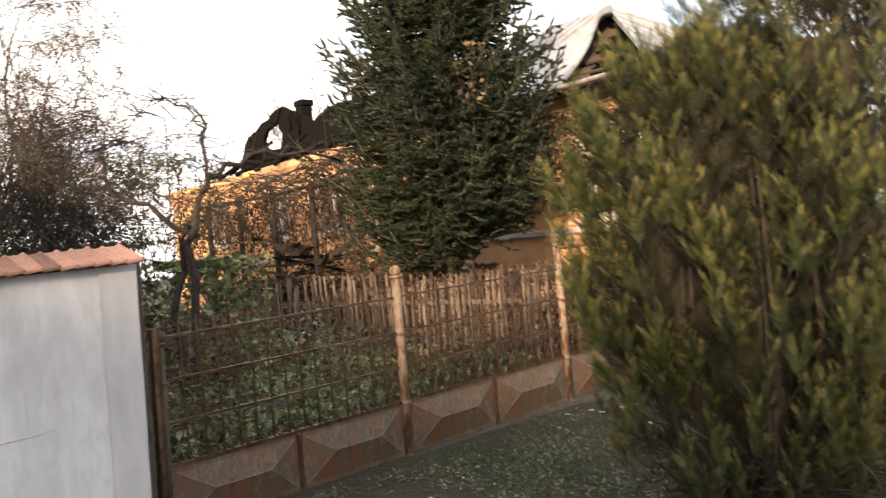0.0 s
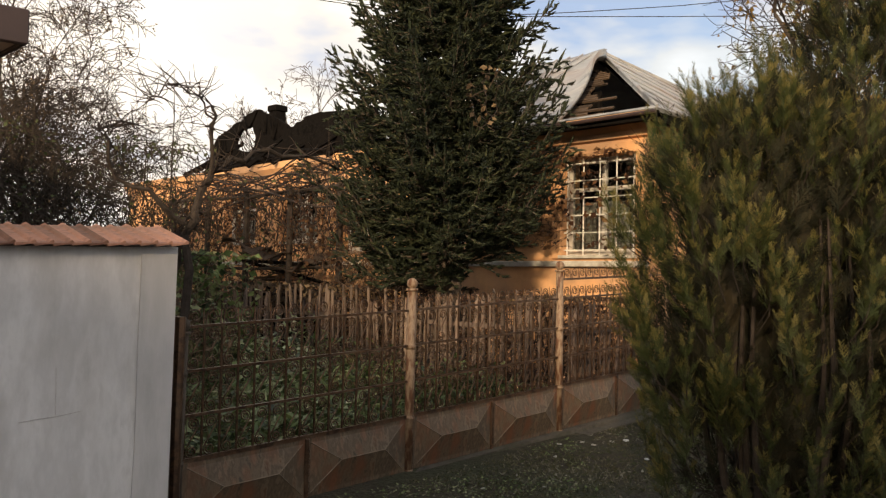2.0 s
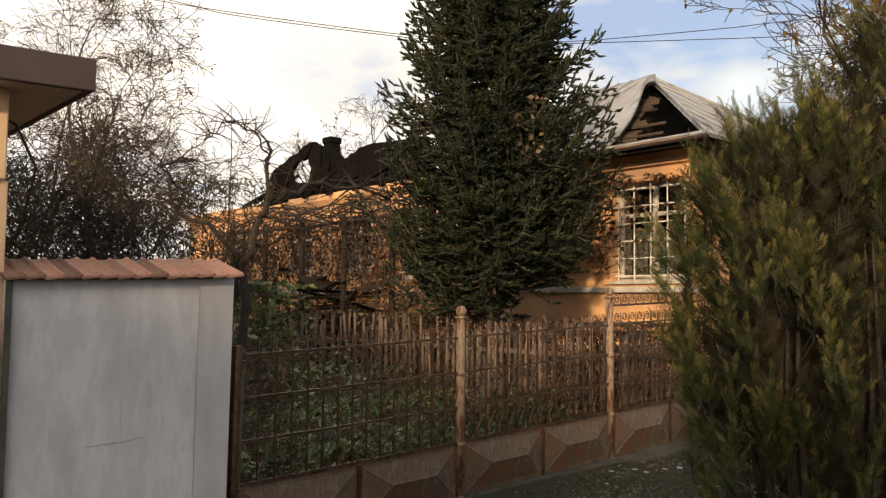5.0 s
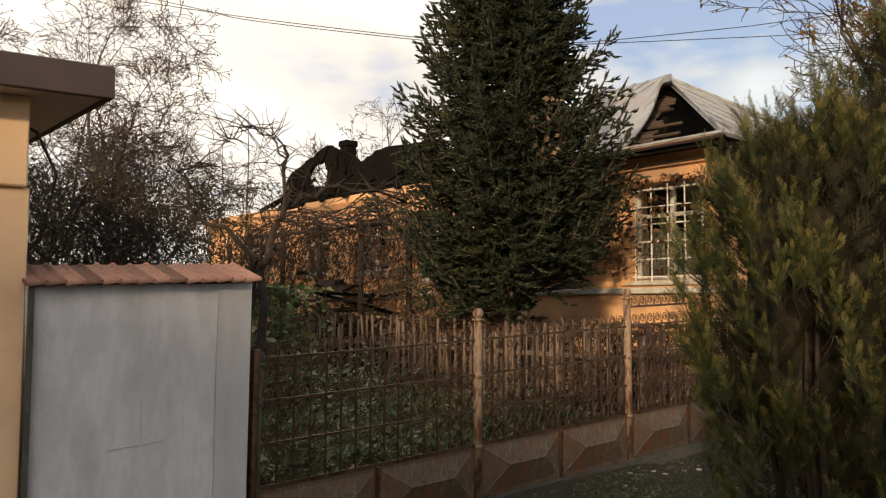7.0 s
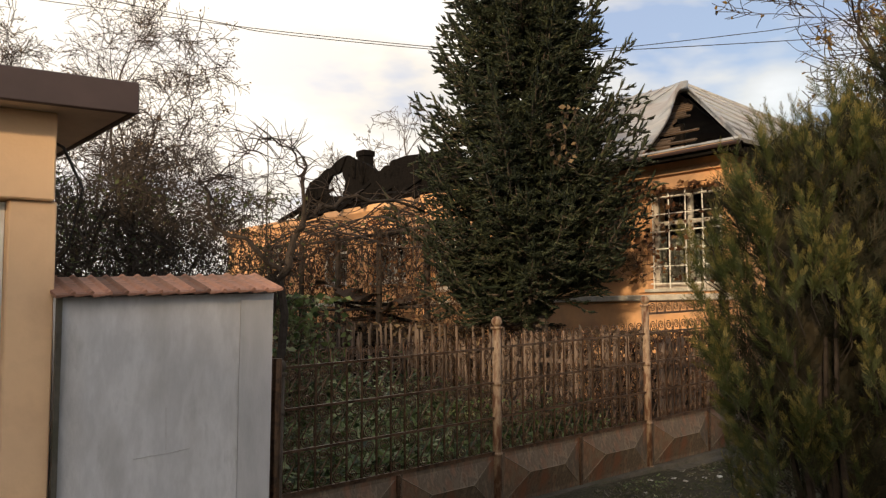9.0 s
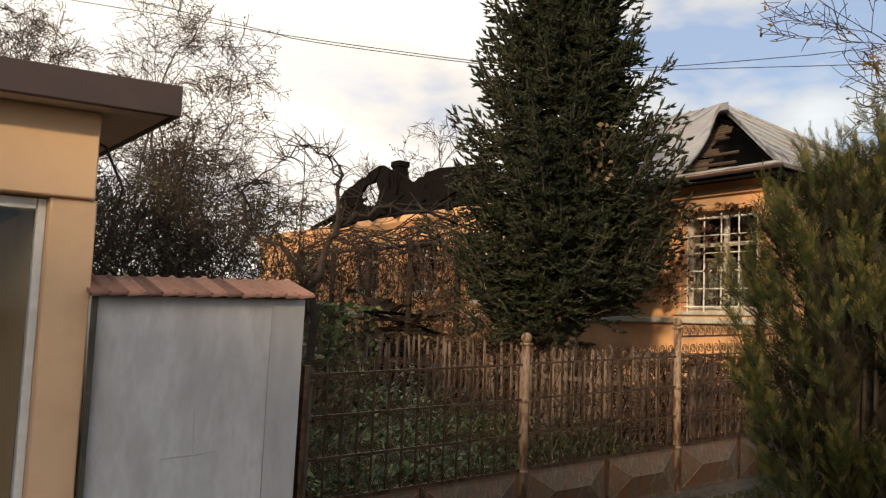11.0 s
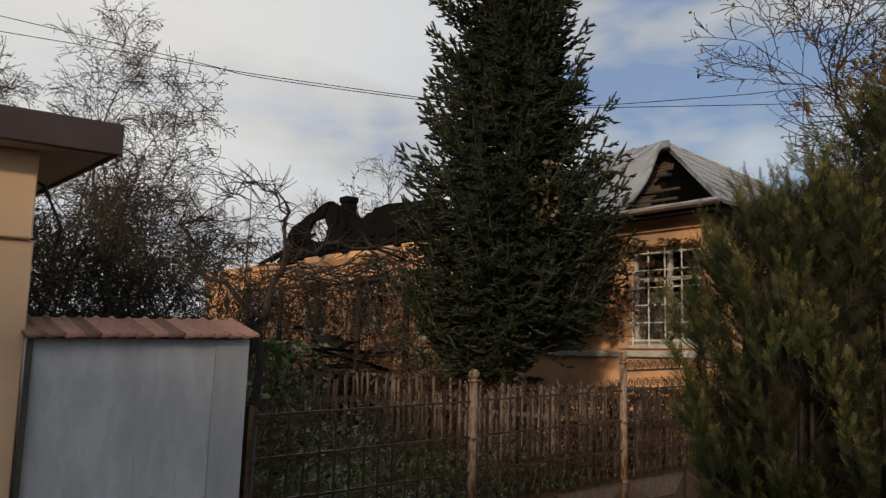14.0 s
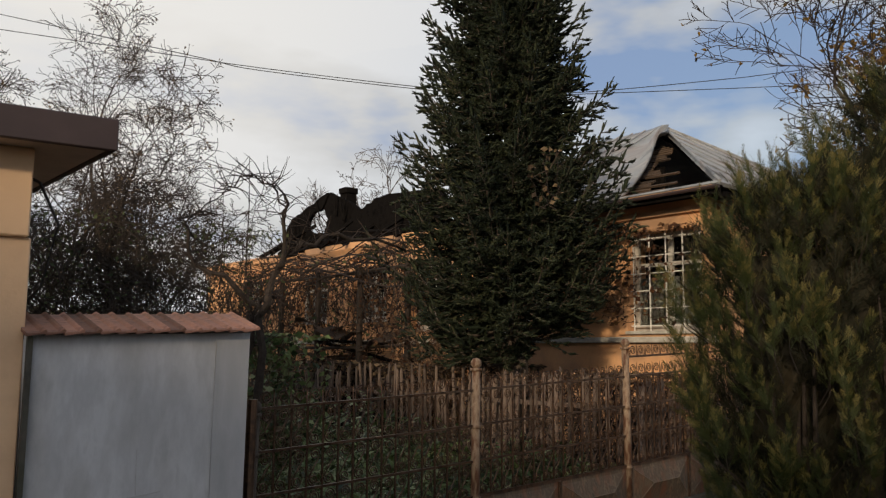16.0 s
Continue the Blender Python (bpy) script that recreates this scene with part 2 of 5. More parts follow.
# dark brown-green, shade inside the crown put into the colour
M_CYPCORE = leaf_material("cypress_inner_shade", [(0.007, 0.010, 0.005), (0.015, 0.017, 0.008), (0.032, 0.025, 0.013)], 0.8, 0.1)
M_WEED = leaf_material("weed_leaves", [(0.014, 0.028, 0.010), (0.045, 0.080, 0.025), (0.11, 0.17, 0.05), (0.19, 0.24, 0.09), (0.36, 0.38, 0.22)], 0.42, 0.3, spec=0.5)
M_DRY = leaf_material("dry_stalks", [(0.045, 0.032, 0.021), (0.095, 0.064, 0.039), (0.155, 0.108, 0.062), (0.23, 0.165, 0.095)], 0.8, 0.25)
M_VINELEAF = leaf_material("vine_leaves", [(0.030, 0.016, 0.011), (0.075, 0.034, 0.020), (0.13, 0.062, 0.030), (0.21, 0.12, 0.055)], 0.7, 0.35)
M_AUTUMN = leaf_material("autumn_leaves", [(0.09, 0.055, 0.012), (0.20, 0.12, 0.025), (0.32, 0.19, 0.05)], 0.65, 0.4)
M_SHRUB = leaf_material("shrub_leaves", [(0.035, 0.05, 0.022), (0.07, 0.088, 0.035), (0.125, 0.125, 0.055)], 0.6, 0.3)
M_GRASS = leaf_material("grass_blades", [(0.03, 0.042, 0.014), (0.06, 0.07, 0.025), (0.13, 0.12, 0.07), (0.34, 0.33, 0.28)], 0.7, 0.3)


def glass_material():
    m = bpy.data.materials.new("window_glass")
    m.use_nodes = True
    b = m.node_tree.nodes["Principled BSDF"]
    b.inputs["Base Color"].default_value = (0.9, 0.95, 0.93, 1)
    b.inputs["Roughness"].default_value = 0.04
    b.inputs["Transmission Weight"].default_value = 1.0
    b.inputs["IOR"].default_value = 1.3
    return m


M_GLASS = glass_material()


# ---- building blocks ----
def link(name, me, mat, parent=None, label=""):
    if mat and not me.materials:
        me.materials.append(mat)
    ob = new(name, me)
    if parent:
        ob.parent = parent
    if label:
        ob["label"] = label
    return ob


def part(name, bm, mat, parent=None, label=""):
    me = bpy.data.meshes.new(name)
    bmesh.ops.recalc_face_normals(bm, faces=bm.faces)
    bm.to_mesh(me)
    bm.free()
    return link(name, me, mat, parent, label)


def thing(name, at=(0, 0, 0), label="", category="", group="", kind=""):
    ob = new(name)
    ob.location = at
    ob.empty_display_size = 0.1
    return tagged(ob, label, category, group, kind)


def box(bm, x0, x1, y0, y1, z0, z1, bevel=0.0):
    r = bmesh.ops.create_cube(bm, size=1)
    vs = r["verts"]
    for v in vs:
        v.co = Vector(((x0 + x1) / 2 + v.co.x * (x1 - x0), (y0 + y1) / 2 + v.co.y * (y1 - y0), (z0 + z1) / 2 + v.co.z * (z1 - z0)))
    if bevel:
        es = list({e for v in vs for e in v.link_edges})
        bmesh.ops.bevel(bm, geom=es, offset=bevel, segments=1, affect="EDGES")
    return vs


def box_bm(*a, **k):
    bm = bmesh.new()
    box(bm, *a, **k)
    return bm


def prism(bm, pts, axis, a, b):
    """A flat outline pushed along an axis from a to b. pts: pairs in the two other axes, in order."""
    def at(p, d):
        q = list(p)
        q.insert("xyz".index(axis), d)
        return q
    lo = [bm.verts.new(at(p, a)) for p in pts]
    hi = [bm.verts.new(at(p, b)) for p in pts]
    n = len(pts)
    bm.faces.new(lo)
    bm.faces.new(hi[::-1])
    for i in range(n):
        bm.faces.new((lo[i], lo[(i + 1) % n], hi[(i + 1) % n], hi[i]))


class Soup:
    """Gathers many small faces fast, then makes one mesh."""

    def __init__(self):
        self.v, self.f = [], []

    def tube(self, pts, radii, n=5, cap=True):
        base = len(self.v)
        k = len(pts)
        for i, p in enumerate(pts):
            p = Vector(p)
            d = (Vector(pts[min(i + 1, k - 1)]) - Vector(pts[max(i - 1, 0)]))
            if d.length < 1e-6:
                d = Vector((0, 0, 1))
            d.normalize()
            up = Vector((0, 0, 1)) if abs(d.z) < 0.9 else Vector((1, 0, 0))
            a = d.cross(up).normalized()
            b = d.cross(a)
            for j in range(n):
                t = 2 * math.pi * j / n
                q = p + radii[i] * (math.cos(t) * a + math.sin(t) * b)
                self.v.append((q.x, q.y, q.z))
        for i in range(k - 1):
            for j in range(n):
                a, b = base + i * n + j, base + i * n + (j + 1) % n
                self.f.append((a, b, b + n, a + n))
        if cap:
            self.f.append(tuple(base + j for j in range(n)))
            self.f.append(tuple(base + (k - 1) * n + j for j in range(n - 1, -1, -1)))

    def leaf(self, p, d, side, length, width, bend=0.0):
        """One leaf with a fold: base, two sides, tip."""
        b = len(self.v)
        nrm = d.cross(side)
        m = p + d * (length * 0.45)
        l, r = m + side * width * 0.5 + nrm * bend * length, m - side * width * 0.5 + nrm * bend * length
        t = p + d * length - nrm * bend * length
        self.v += [tuple(p), tuple(l), tuple(t), tuple(r), tuple(m)]
        self.f += [(b, b + 4, b + 1), (b + 1, b + 4, b + 2), (b, b + 3, b + 4), (b + 3, b + 2, b + 4)]

    def mesh(self, name):
        me = bpy.data.meshes.new(name)
        me.from_pydata(self.v, [], self.f)
        me.update()
        return me


def rand_dir(rng, zmin=-1.0, zmax=1.0):
    z = rng.uniform(zmin, zmax)
    a = rng.uniform(0, 2 * math.pi)
    s = math.sqrt(max(0, 1 - z * z))
    return Vector((s * math.cos(a), s * math.sin(a), z))


# ---- ground ----
def ground_z(x, y):
    return -0.10 + 0.030 * max(-4, min(12, x)) + 0.03 * noise.noise((x * 0.35, y * 0.35, 0.0)) * math.exp(-((x - 4) ** 2 + (y - 6) ** 2) / 400)


def ground():
    bm = bmesh.new()
    xs = [-900, -200, -60, -25, -12] + [-6 + i * 0.5 for i in range(53)] + [26, 40, 80, 200, 900]
    ys = [-900, -200, -60, -25, -10] + [-4 + i * 0.5 for i in range(59)] + [32, 45, 80, 200, 900]
    grid = [[bm.verts.new((x, y, ground_z(x, y))) for x in xs] for y in ys]
    for j in range(len(ys) - 1):
        for i in range(len(xs) - 1):
            f = bm.faces.new((grid[j][i], grid[j][i + 1], grid[j + 1][i + 1], grid[j + 1][i]))
            f.smooth = True
    ob = part("ground", bm, M_SOIL)
    tagged(ob, "dark trodden soil with sparse grass and litter", "ground", kind="structure")


ground()


# ---- the rendered garden wall with its tiled cap ----
def garden_wall():
    w = thing("wall_street", (0, 0, 0), "grey cement-rendered garden wall under a terracotta tile cap", "wall", kind="structure")
    bm = bmesh.new()
    prism(bm, [(0.63, 0.0), (1.83, 0.0), (1.85, 1.70), (0.58, 1.66)], "y", 4.97, 5.23)
    bmesh.ops.subdivide_edges(bm, edges=bm.edges[:], cuts=6, use_grid_fill=True)
    for v in bm.verts:
        v.co.y += 0.008 * noise.noise(v.co * 2.3)
    for f in bm.faces:
        f.smooth = True
    part("rendered_wall", bm, M_PLASTER, w)
    # a re-rendered strip at the free end, trowel marks and scratches
    bm = bmesh.new()
    prism(bm, [(1.615, 0.02), (1.826, 0.02), (1.845, 1.66), (1.628, 1.655)], "y", 4.9600, 4.968)
    bmesh.ops.subdivide_edges(bm, edges=bm.edges[:], cuts=5, use_grid_fill=True)
    for v in bm.verts:
        v.co.x += 0.012 * noise.noise(v.co * 5) if v.co.x < 1.7 else 0
    part("render_patch", bm, M_PLASTER_NEW, w, "smoother grey render patch")
    def scratch(pts, r):
        s = Soup()
        s.tube([(px, 4.9665 + 0.008 * noise.noise(Vector((px, 4.97, pz)) * 2.3), pz) for px, pz in pts], [r] * len(pts), 4)
        link("scratch", s.mesh("scratch"), M_SCRATCH, w)
    scratch([(1.01, 0.778), (1.10, 0.786), (1.20, 0.790), (1.33, 0.806)], 0.0024)
    scratch([(1.186, 1.045), (1.190, 0.92), (1.193, 0.80)], 0.0016)
    part("joint", box_bm(0.585, 0.612, 4.936, 4.962, 0.0, 1.66), M_CONC, w)
    # single-pitch cap, each clay tile with its rolled edge
    n = 14
    for i in range(n):
        pitch = 1.30 / n
        bm = bmesh.new()
        prof = [(0.0, 0.0), (0.70, 0.003), (0.84, 0.014), (0.97, 0.019), (1.05, 0.012), (1.05, 0.0), (0.0, -0.018)]
        prism(bm, [(px * pitch, pz) for px, pz in prof], "y", 0.0, 0.40)
        ob = part("cap_tile", bm, M_TILE, w)
        ob.location = (0.565 + i * pitch, 4.885 + 0.006 * math.sin(i * 2.7), 1.672 + 0.0036 * i + 0.0015 * math.sin(i * 1.9))
        ob.rotation_euler = (radians(15 + 0.6 * math.sin(i * 3.1)), 0, radians(0.8 * math.sin(i * 5.3)))
    bm = bmesh.new()
    prism(bm, [(4.99, 1.64), (5.22, 1.64), (5.22, 1.745), (4.99, 1.68)], "x", 0.58, 1.84)
    part("mortar_bed", bm, M_CONC, w)


garden_wall()


# ---- the neighbour's gatehouse ----
def neighbour():
    h = thing("gatehouse", (0, 0, 0), "ochre-rendered low building with a brown sheet-metal eave", "building", kind="structure")
    part("pillar", box_bm(0.36, 0.585, 4.95, 5.35, 0.0, 2.17, bevel=0.008), M_OCHRE, h)
    part("upper_wall", box_bm(-4.0, 0.565, 4.91, 5.40, 2.17, 2.64, bevel=0.008), M_OCHRE, h)
    part("side_wall", box_bm(0.36, 0.545, 5.36, 9.5, 0.0, 2.165), M_OCHRE, h)
    part("side_upper_wall", box_bm(0.36, 0.55, 5.41, 9.5, 2.17, 2.64), M_OCHRE, h)
    part("far_pillar", box_bm(-4.0, -2.6, 4.95, 5.35, 0.0, 2.165), M_OCHRE, h)
    bm = bmesh.new()
    prism(bm, [(-4.2, 2.64), (0.86, 2.64), (0.86, 2.67), (-4.2, 2.67)], "y", 4.70, 9.7)
    part("soffit", bm, M_SOFFIT, h)
    part("fascia", box_bm(-4.2, 0.89, 4.66, 4.70, 2.625, 2.795, bevel=0.006), M_FASCIA, h)
    part("side_fascia", box_bm(0.862, 0.89, 4.702, 9.7, 2.625, 2.795, bevel=0.006), M_FASCIA, h)
    bm = bmesh.new()
    prism(bm, [(4.67, 2.795), (9.7, 2.795), (9.7, 3.4)], "x", -4.2, 0.885)
    part("roof", bm, M_FASCIA, h)
    part("gate_frame", box_bm(0.315, 0.358, 5.02, 5.10, 0.0, 2.16, bevel=0.004), M_WHITE, h, "white window-type frame")
    part("gate_frame", box_bm(-2.6, 0.31, 5.02, 5.10, 2.10, 2.16, bevel=0.004), M_WHITE, h)
    part("pane", box_bm(-2.6, 0.308, 5.05, 5.06, 0.5, 2.10), M_GLASS, h)
    part("gate_leaf", box_bm(-2.6, 0.308, 5.04, 5.08, 0.02, 0.5), M_WHITE, h)
    # back, floor and ceiling near-black, shade behind the pane put into colour
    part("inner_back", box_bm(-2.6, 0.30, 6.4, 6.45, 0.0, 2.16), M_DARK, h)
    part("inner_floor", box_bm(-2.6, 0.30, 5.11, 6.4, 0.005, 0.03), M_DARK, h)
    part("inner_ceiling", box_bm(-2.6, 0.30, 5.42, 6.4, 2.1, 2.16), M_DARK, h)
    s = Soup()
    s.tube([(0.55, 5.3, 2.60), (0.68, 5.25, 2.52), (0.80, 5.3, 2.30), (0.78, 5.5, 1.95), (0.66, 5.7, 1.75), (0.60, 5.8, 1.7)], [0.009] * 6, 6)
    link("cable", s.mesh("cable"), M_CABLE, h, "black drooping cable")
    for ob in h.children:                                      # the street front runs back at a slant
        for v in ob.data.vertices:
            v.co.y += 0.15 * (0.89 - v.co.x)


neighbour()


# ---- unseen house added behind the camera to keep low sun off the street ----
def shade_house():
    h = thing("shade_house", (0, 0, 0), "unseen plain ochre house added to shade the street", "house", kind="structure")
    part("wall", box_bm(-19.0, -12.0, -14.0, 2.6, -0.3, 4.4), M_OCHRE, h)
    bm = bmesh.new()
    # ridge height sets how far up the street the added shade reaches
    prism(bm, [(-19.4, 4.4), (-11.6, 4.4), (-15.5, 8.1)], "y", -14.4, 3.0)
    part("roof", bm, M_TILE, h)
    for y in (-11.0, -7.5, -4.0, -0.9, 1.4):
        part("window", box_bm(-11.99, -11.95, y - 0.55, y + 0.55, 1.2, 2.7), M_WHITE, h)


shade_house()


# ---- iron fence ----
FENCE_Y = 5.30
BAY0, BAY = 2.05, 1.99
RISE = 0.040


def spiral(cx, cz, r, a0, turns, n, inward=0.35):
    out = []
    for i in range(n + 1):
        u = i / n
        a = a0 + turns * 2 * math.pi * u
        rr = r * (1 - (1 - inward) * u)
        out.append((cx + rr * math.cos(a), 0.0, cz + rr * math.sin(a)))
    return out


def smooth(me):
    me.polygons.foreach_set("use_smooth", [True] * len(me.polygons))
    return me


def scroll_mesh():
    """An S of round iron rising to the street's far end, a curl at each end, 0.11 wide and 0.27 high."""
    r = 0.041
    top = spiral(0.006, 0.226, r, radians(325), 1.75, 20, 0.26)[::-1]
    bot = spiral(-0.006, 0.053, r, radians(145), 1.75, 20, 0.26)
    pts = top + bot
    s = Soup()
    s.tube(pts, [0.0050] * len(pts), 5)
    return smooth(s.mesh("scroll"))


def crest_mesh():
    """The curl with a short pointed bar that stands on the top rail."""
    s = Soup()
    pts = [(-0.048, 0, 0.0), (-0.047, 0, 0.03)] + spiral(0.0, 0.058, 0.046, radians(190), -1.75, 20, 0.24)
    s.tube(pts, [0.0052] * len(pts), 5)
    s.tube([(0.058, 0, 0.0), (0.058, 0, 0.085), (0.058, 0, 0.120)], [0.006, 0.006, 0.001], 4)
    return smooth(s.mesh("crest"))


def panel_bm(w, h):
    """A pressed sheet-iron panel: four facets rising to a short ridge."""
    bm = bmesh.new()
    d = -0.06
    o = [bm.verts.new(p) for p in ((0, 0, 0), (w, 0, 0), (w, 0, h), (0, 0, h))]
    i = [bm.verts.new(p) for p in ((0.03, -0.002, 0.03), (w - 0.03, -0.002, 0.03), (w - 0.03, -0.002, h - 0.03), (0.03, -0.002, h - 0.03))]
    a, b = bm.verts.new((w * 0.28, d, h * 0.56)), bm.verts.new((w * 0.72, d, h * 0.56))
    for k in range(4):
        bm.faces.new((o[k], o[(k + 1) % 4], i[(k + 1) % 4], i[k]))
    bm.faces.new((i[0], i[1], b, a))
    bm.faces.new((i[1], i[2], b))
    bm.faces.new((i[2], i[3], a, b))
    bm.faces.new((i[3], i[0], a))
    back = [bm.verts.new((v.co.x, 0.012, v.co.z)) for v in o]
    bm.faces.new(back)
    for k in range(4):
        bm.faces.new((o[k], back[k], back[(k + 1) % 4], o[(k + 1) % 4]))
    return bm


def post_mesh(hgt):
    bm = bmesh.new()
    bmesh.ops.create_cone(bm, cap_ends=True, segments=14, radius1=0.038, radius2=0.036, depth=hgt, matrix=Matrix.Translation((0, 0, hgt / 2)))
    for z in (0.02, 0.44, 1.0):
        bmesh.ops.create_cone(bm, cap_ends=True, segments=14, radius1=0.043, radius2=0.043, depth=0.03, matrix=Matrix.Translation((0, 0, z)))
    for f in bm.faces:
        f.smooth = len(f.verts) == 4
    me = bpy.data.meshes.new("post")
    bm.to_mesh(me)
    bm.free()
    return me


def iron_fence():
    fz = lambda x: 0.020 + RISE * (x - 4.04)
    sc, cr = scroll_mesh(), crest_mesh()
    bays = 8
    f = thing("iron_fence", (0, FENCE_Y, 0), "rusty wrought-iron street fence with scrolls and pressed panels", "fence")
    pm = post_mesh(1.46)
    tm = post_mesh(1.57)
    sm = post_mesh(1.26)
    for i in range(bays + 1):
        x = BAY0 + i * BAY
        p = link("post", (sm, pm, tm)[i] if i < 3 else pm, M_POST if i else M_BARK, f, "dark rusted end post" if i == 0 else "pale rusted tubular post")
        p.location = (x, 0, fz(x) - 0.02)
        p.rotation_euler = (0, radians((1.2, 0.4, -0.5)[i % 3]), 0)
        bm = bmesh.new()
        bmesh.ops.create_uvsphere(bm, u_segments=14, v_segments=10, radius=0.045)
        bmesh.ops.create_cone(bm, cap_ends=True, segments=14, radius1=0.05, radius2=0.05, depth=0.02, matrix=Matrix.Translation((0, 0, -0.05)))
        for q in bm.faces:
            q.smooth = True
        k = part("finial", bm, M_POST if i else M_BARK, p, "ball-shaped cap")
        k.location = (0, 0, ((1.26, 1.46, 1.57)[i] if i < 3 else 1.46) + 0.045)
    levels = (0.43, 0.71, 0.99, 1.27)
    pitch = 0.124
    for b in range(bays):
        x0 = BAY0 + b * BAY + 0.045
        x1 = BAY0 + (b + 1) * BAY - 0.045
        step = 0.008 * b
        zb = lambda x: fz(x) + step * 0.5
        for k, z in enumerate(levels):
            bm = bmesh.new()
            hh = 0.028 if k == 0 else 0.017
            prism(bm, [(x0 - 0.01, zb(x0) + z - hh / 2), (x1 + 0.01, zb(x1) + z - hh / 2), (x1 + 0.01, zb(x1) + z + hh / 2), (x0 - 0.01, zb(x0) + z + hh / 2)], "y", -0.014, 0.014)
            part("rail", bm, M_RUST, f)
        for j in range(2):
            w = (x1 - x0) / 2 - 0.008
            px = x0 + j * (w + 0.016)
            bm = panel_bm(w, 0.41)
            for v in bm.verts:
                v.co.z += RISE * v.co.x
            q = part("panel", bm, M_PANEL, f, "pressed rusty sheet-iron panel")
            q.location = (px, -0.01, zb(px) + 0.005)
            h = 0.41
            up = lambda x, d, z: (x, d, z + RISE * x)
            fa, fb = up(w * 0.28, -0.061, h * 0.56), up(w * 0.72, -0.061, h * 0.56)
            s = Soup()
            for a, e in ((fa, fb), (up(0.03, -0.003, 0.03), fa), (up(0.03, -0.003, h - 0.03), fa), (up(w - 0.03, -0.003, 0.03), fb), (up(w - 0.03, -0.003, h - 0.03), fb)):
                s.tube([a, e], [0.0035, 0.0035], 4)
            link("fold", s.mesh("fold"), M_FOLD, q, "worn pale fold line")
        part("mullion", box_bm((x0 + x1) / 2 - 0.018, (x0 + x1) / 2 + 0.018, -0.022, 0.018, fz((x0 + x1) / 2) + step * 0.5, fz((x0 + x1) / 2) + step * 0.5 + 0.42, bevel=0.004), M_RUST, f)
        if b >= 5:
            continue
        n = int((x1 - x0) / pitch)
        gap = (x1 - x0) / n
        barm = bpy.data.meshes.new("bar")
        bm = box_bm(-0.006, 0.006, -0.006, 0.006, 0, 0.84)
        bm.to_mesh(barm)
        bm.free()
        for i in range(n):
            x = x0 + (i + 0.5) * gap
            z = zb(x)
            o = link("bar", barm, M_RUST, f)
            o.location = (x - gap / 2 + 0.004, 0, z + 0.43)
            for k in range(3):
                o = link("scroll", sc, M_RUST, f)
                o.location = (x, 0, z + levels[k] - 0.003)
            o = link("crest", cr, M_RUST, f)
            o.location = (x, 0, z + 1.27 + 0.008)
            if b == 2:
                o = link("crest", cr, M_RUST, f)
                o.location = (x, 0, z + 1.27 + 0.185)
        if b == 2:
            bm = bmesh.new()
            prism(bm, [(x0, zb(x0) + 1.445), (x1, zb(x1) + 1.445), (x1, zb(x1) + 1.465), (x0, zb(x0) + 1.465)], "y", -0.012, 0.012)
            part("rail", bm, M_RUST, f)
    # concrete footing, in two steps
    bm = bmesh.new()
    xa, xb = 1.9, BAY0 + bays * BAY
    prism(bm, [(xa, -0.3), (xb, -0.3), (xb, fz(xb) + 0.03), (xa, fz(xa) + 0.0)], "y", -0.09, 0.10)
    part("footing", bm, M_CONC, f)
    bm = bmesh.new()
    prism(bm, [(xa, -0.3), (xb, -0.3), (xb, fz(xb) - 0.03), (xa, fz(xa) - 0.03)], "y", -0.22, -0.091)
    part("footing_ledge", bm, M_CONC, f)


iron_fence()


def end_posts():
    """Dark timber and pipe between the wall and the fence."""
    t = thing("fence_end_post", (1.92, 5.27, 0.0), "dark rusted end post beside the rendered wall", "post")
    bm = bmesh.new()
    box(bm, -0.05, 0.03, -0.10, 0.05, 0.0, 1.72, bevel=0.008)
    part("upright", bm, M_BARK, t)
    s = Soup()
    s.tube([(0.10, -0.02, 0.0), (0.102, -0.02, 0.7), (0.11, -0.02, 1.28)], [0.036, 0.036, 0.034], 10)
    link("pipe", s.mesh("pipe"), M_RUST, t)


end_posts()


# ---- the burnt house ----
HX, HY0, HY1, HW = 8.75, 6.0, 20.6, 6.0
EAVE = 3.80


def wall_with_holes(bm, x0, x1, ya, yb, za, zb, holes):
    """A wall standing along y with rectangular openings (y0, y1, z0, z1)."""
    ys = sorted({ya, yb, *[h[0] for h in holes], *[h[1] for h in holes]})
    zs = sorted({za, zb, *[h[2] for h in holes], *[h[3] for h in holes]})
    for i in range(len(ys) - 1):
        for j in range(len(zs) - 1):
            cy, cz = (ys[i] + ys[i + 1]) / 2, (zs[j] + zs[j + 1]) / 2
            if any(h[0] < cy < h[1] and h[2] < cz < h[3] for h in holes):
                continue
            box(bm, x0, x1, ys[i], ys[i + 1], zs[j], zs[j + 1])
    bmesh.ops.remove_doubles(bm, verts=bm.verts, dist=0.0005)
    bm.verts.index_update()
    seen = {}
    for f in list(bm.faces):
        seen.setdefault(tuple(sorted(v.index for v in f.verts)), []).append(f)
    bmesh.ops.delete(bm, geom=[f for fs in seen.values() if len(fs) > 1 for f in fs], context="FACES_ONLY")


WINDOWS = [(6.12, 7.28, 1.90, 3.22), (9.1, 10.2, 1.92, 3.22), (11.0, 12.1, 2.0, 3.2), (12.8, 13.95, 2.2, 3.2), (14.85, 16.0, 2.2, 3.2), (17.6, 18.7, 2.2, 3.2)]


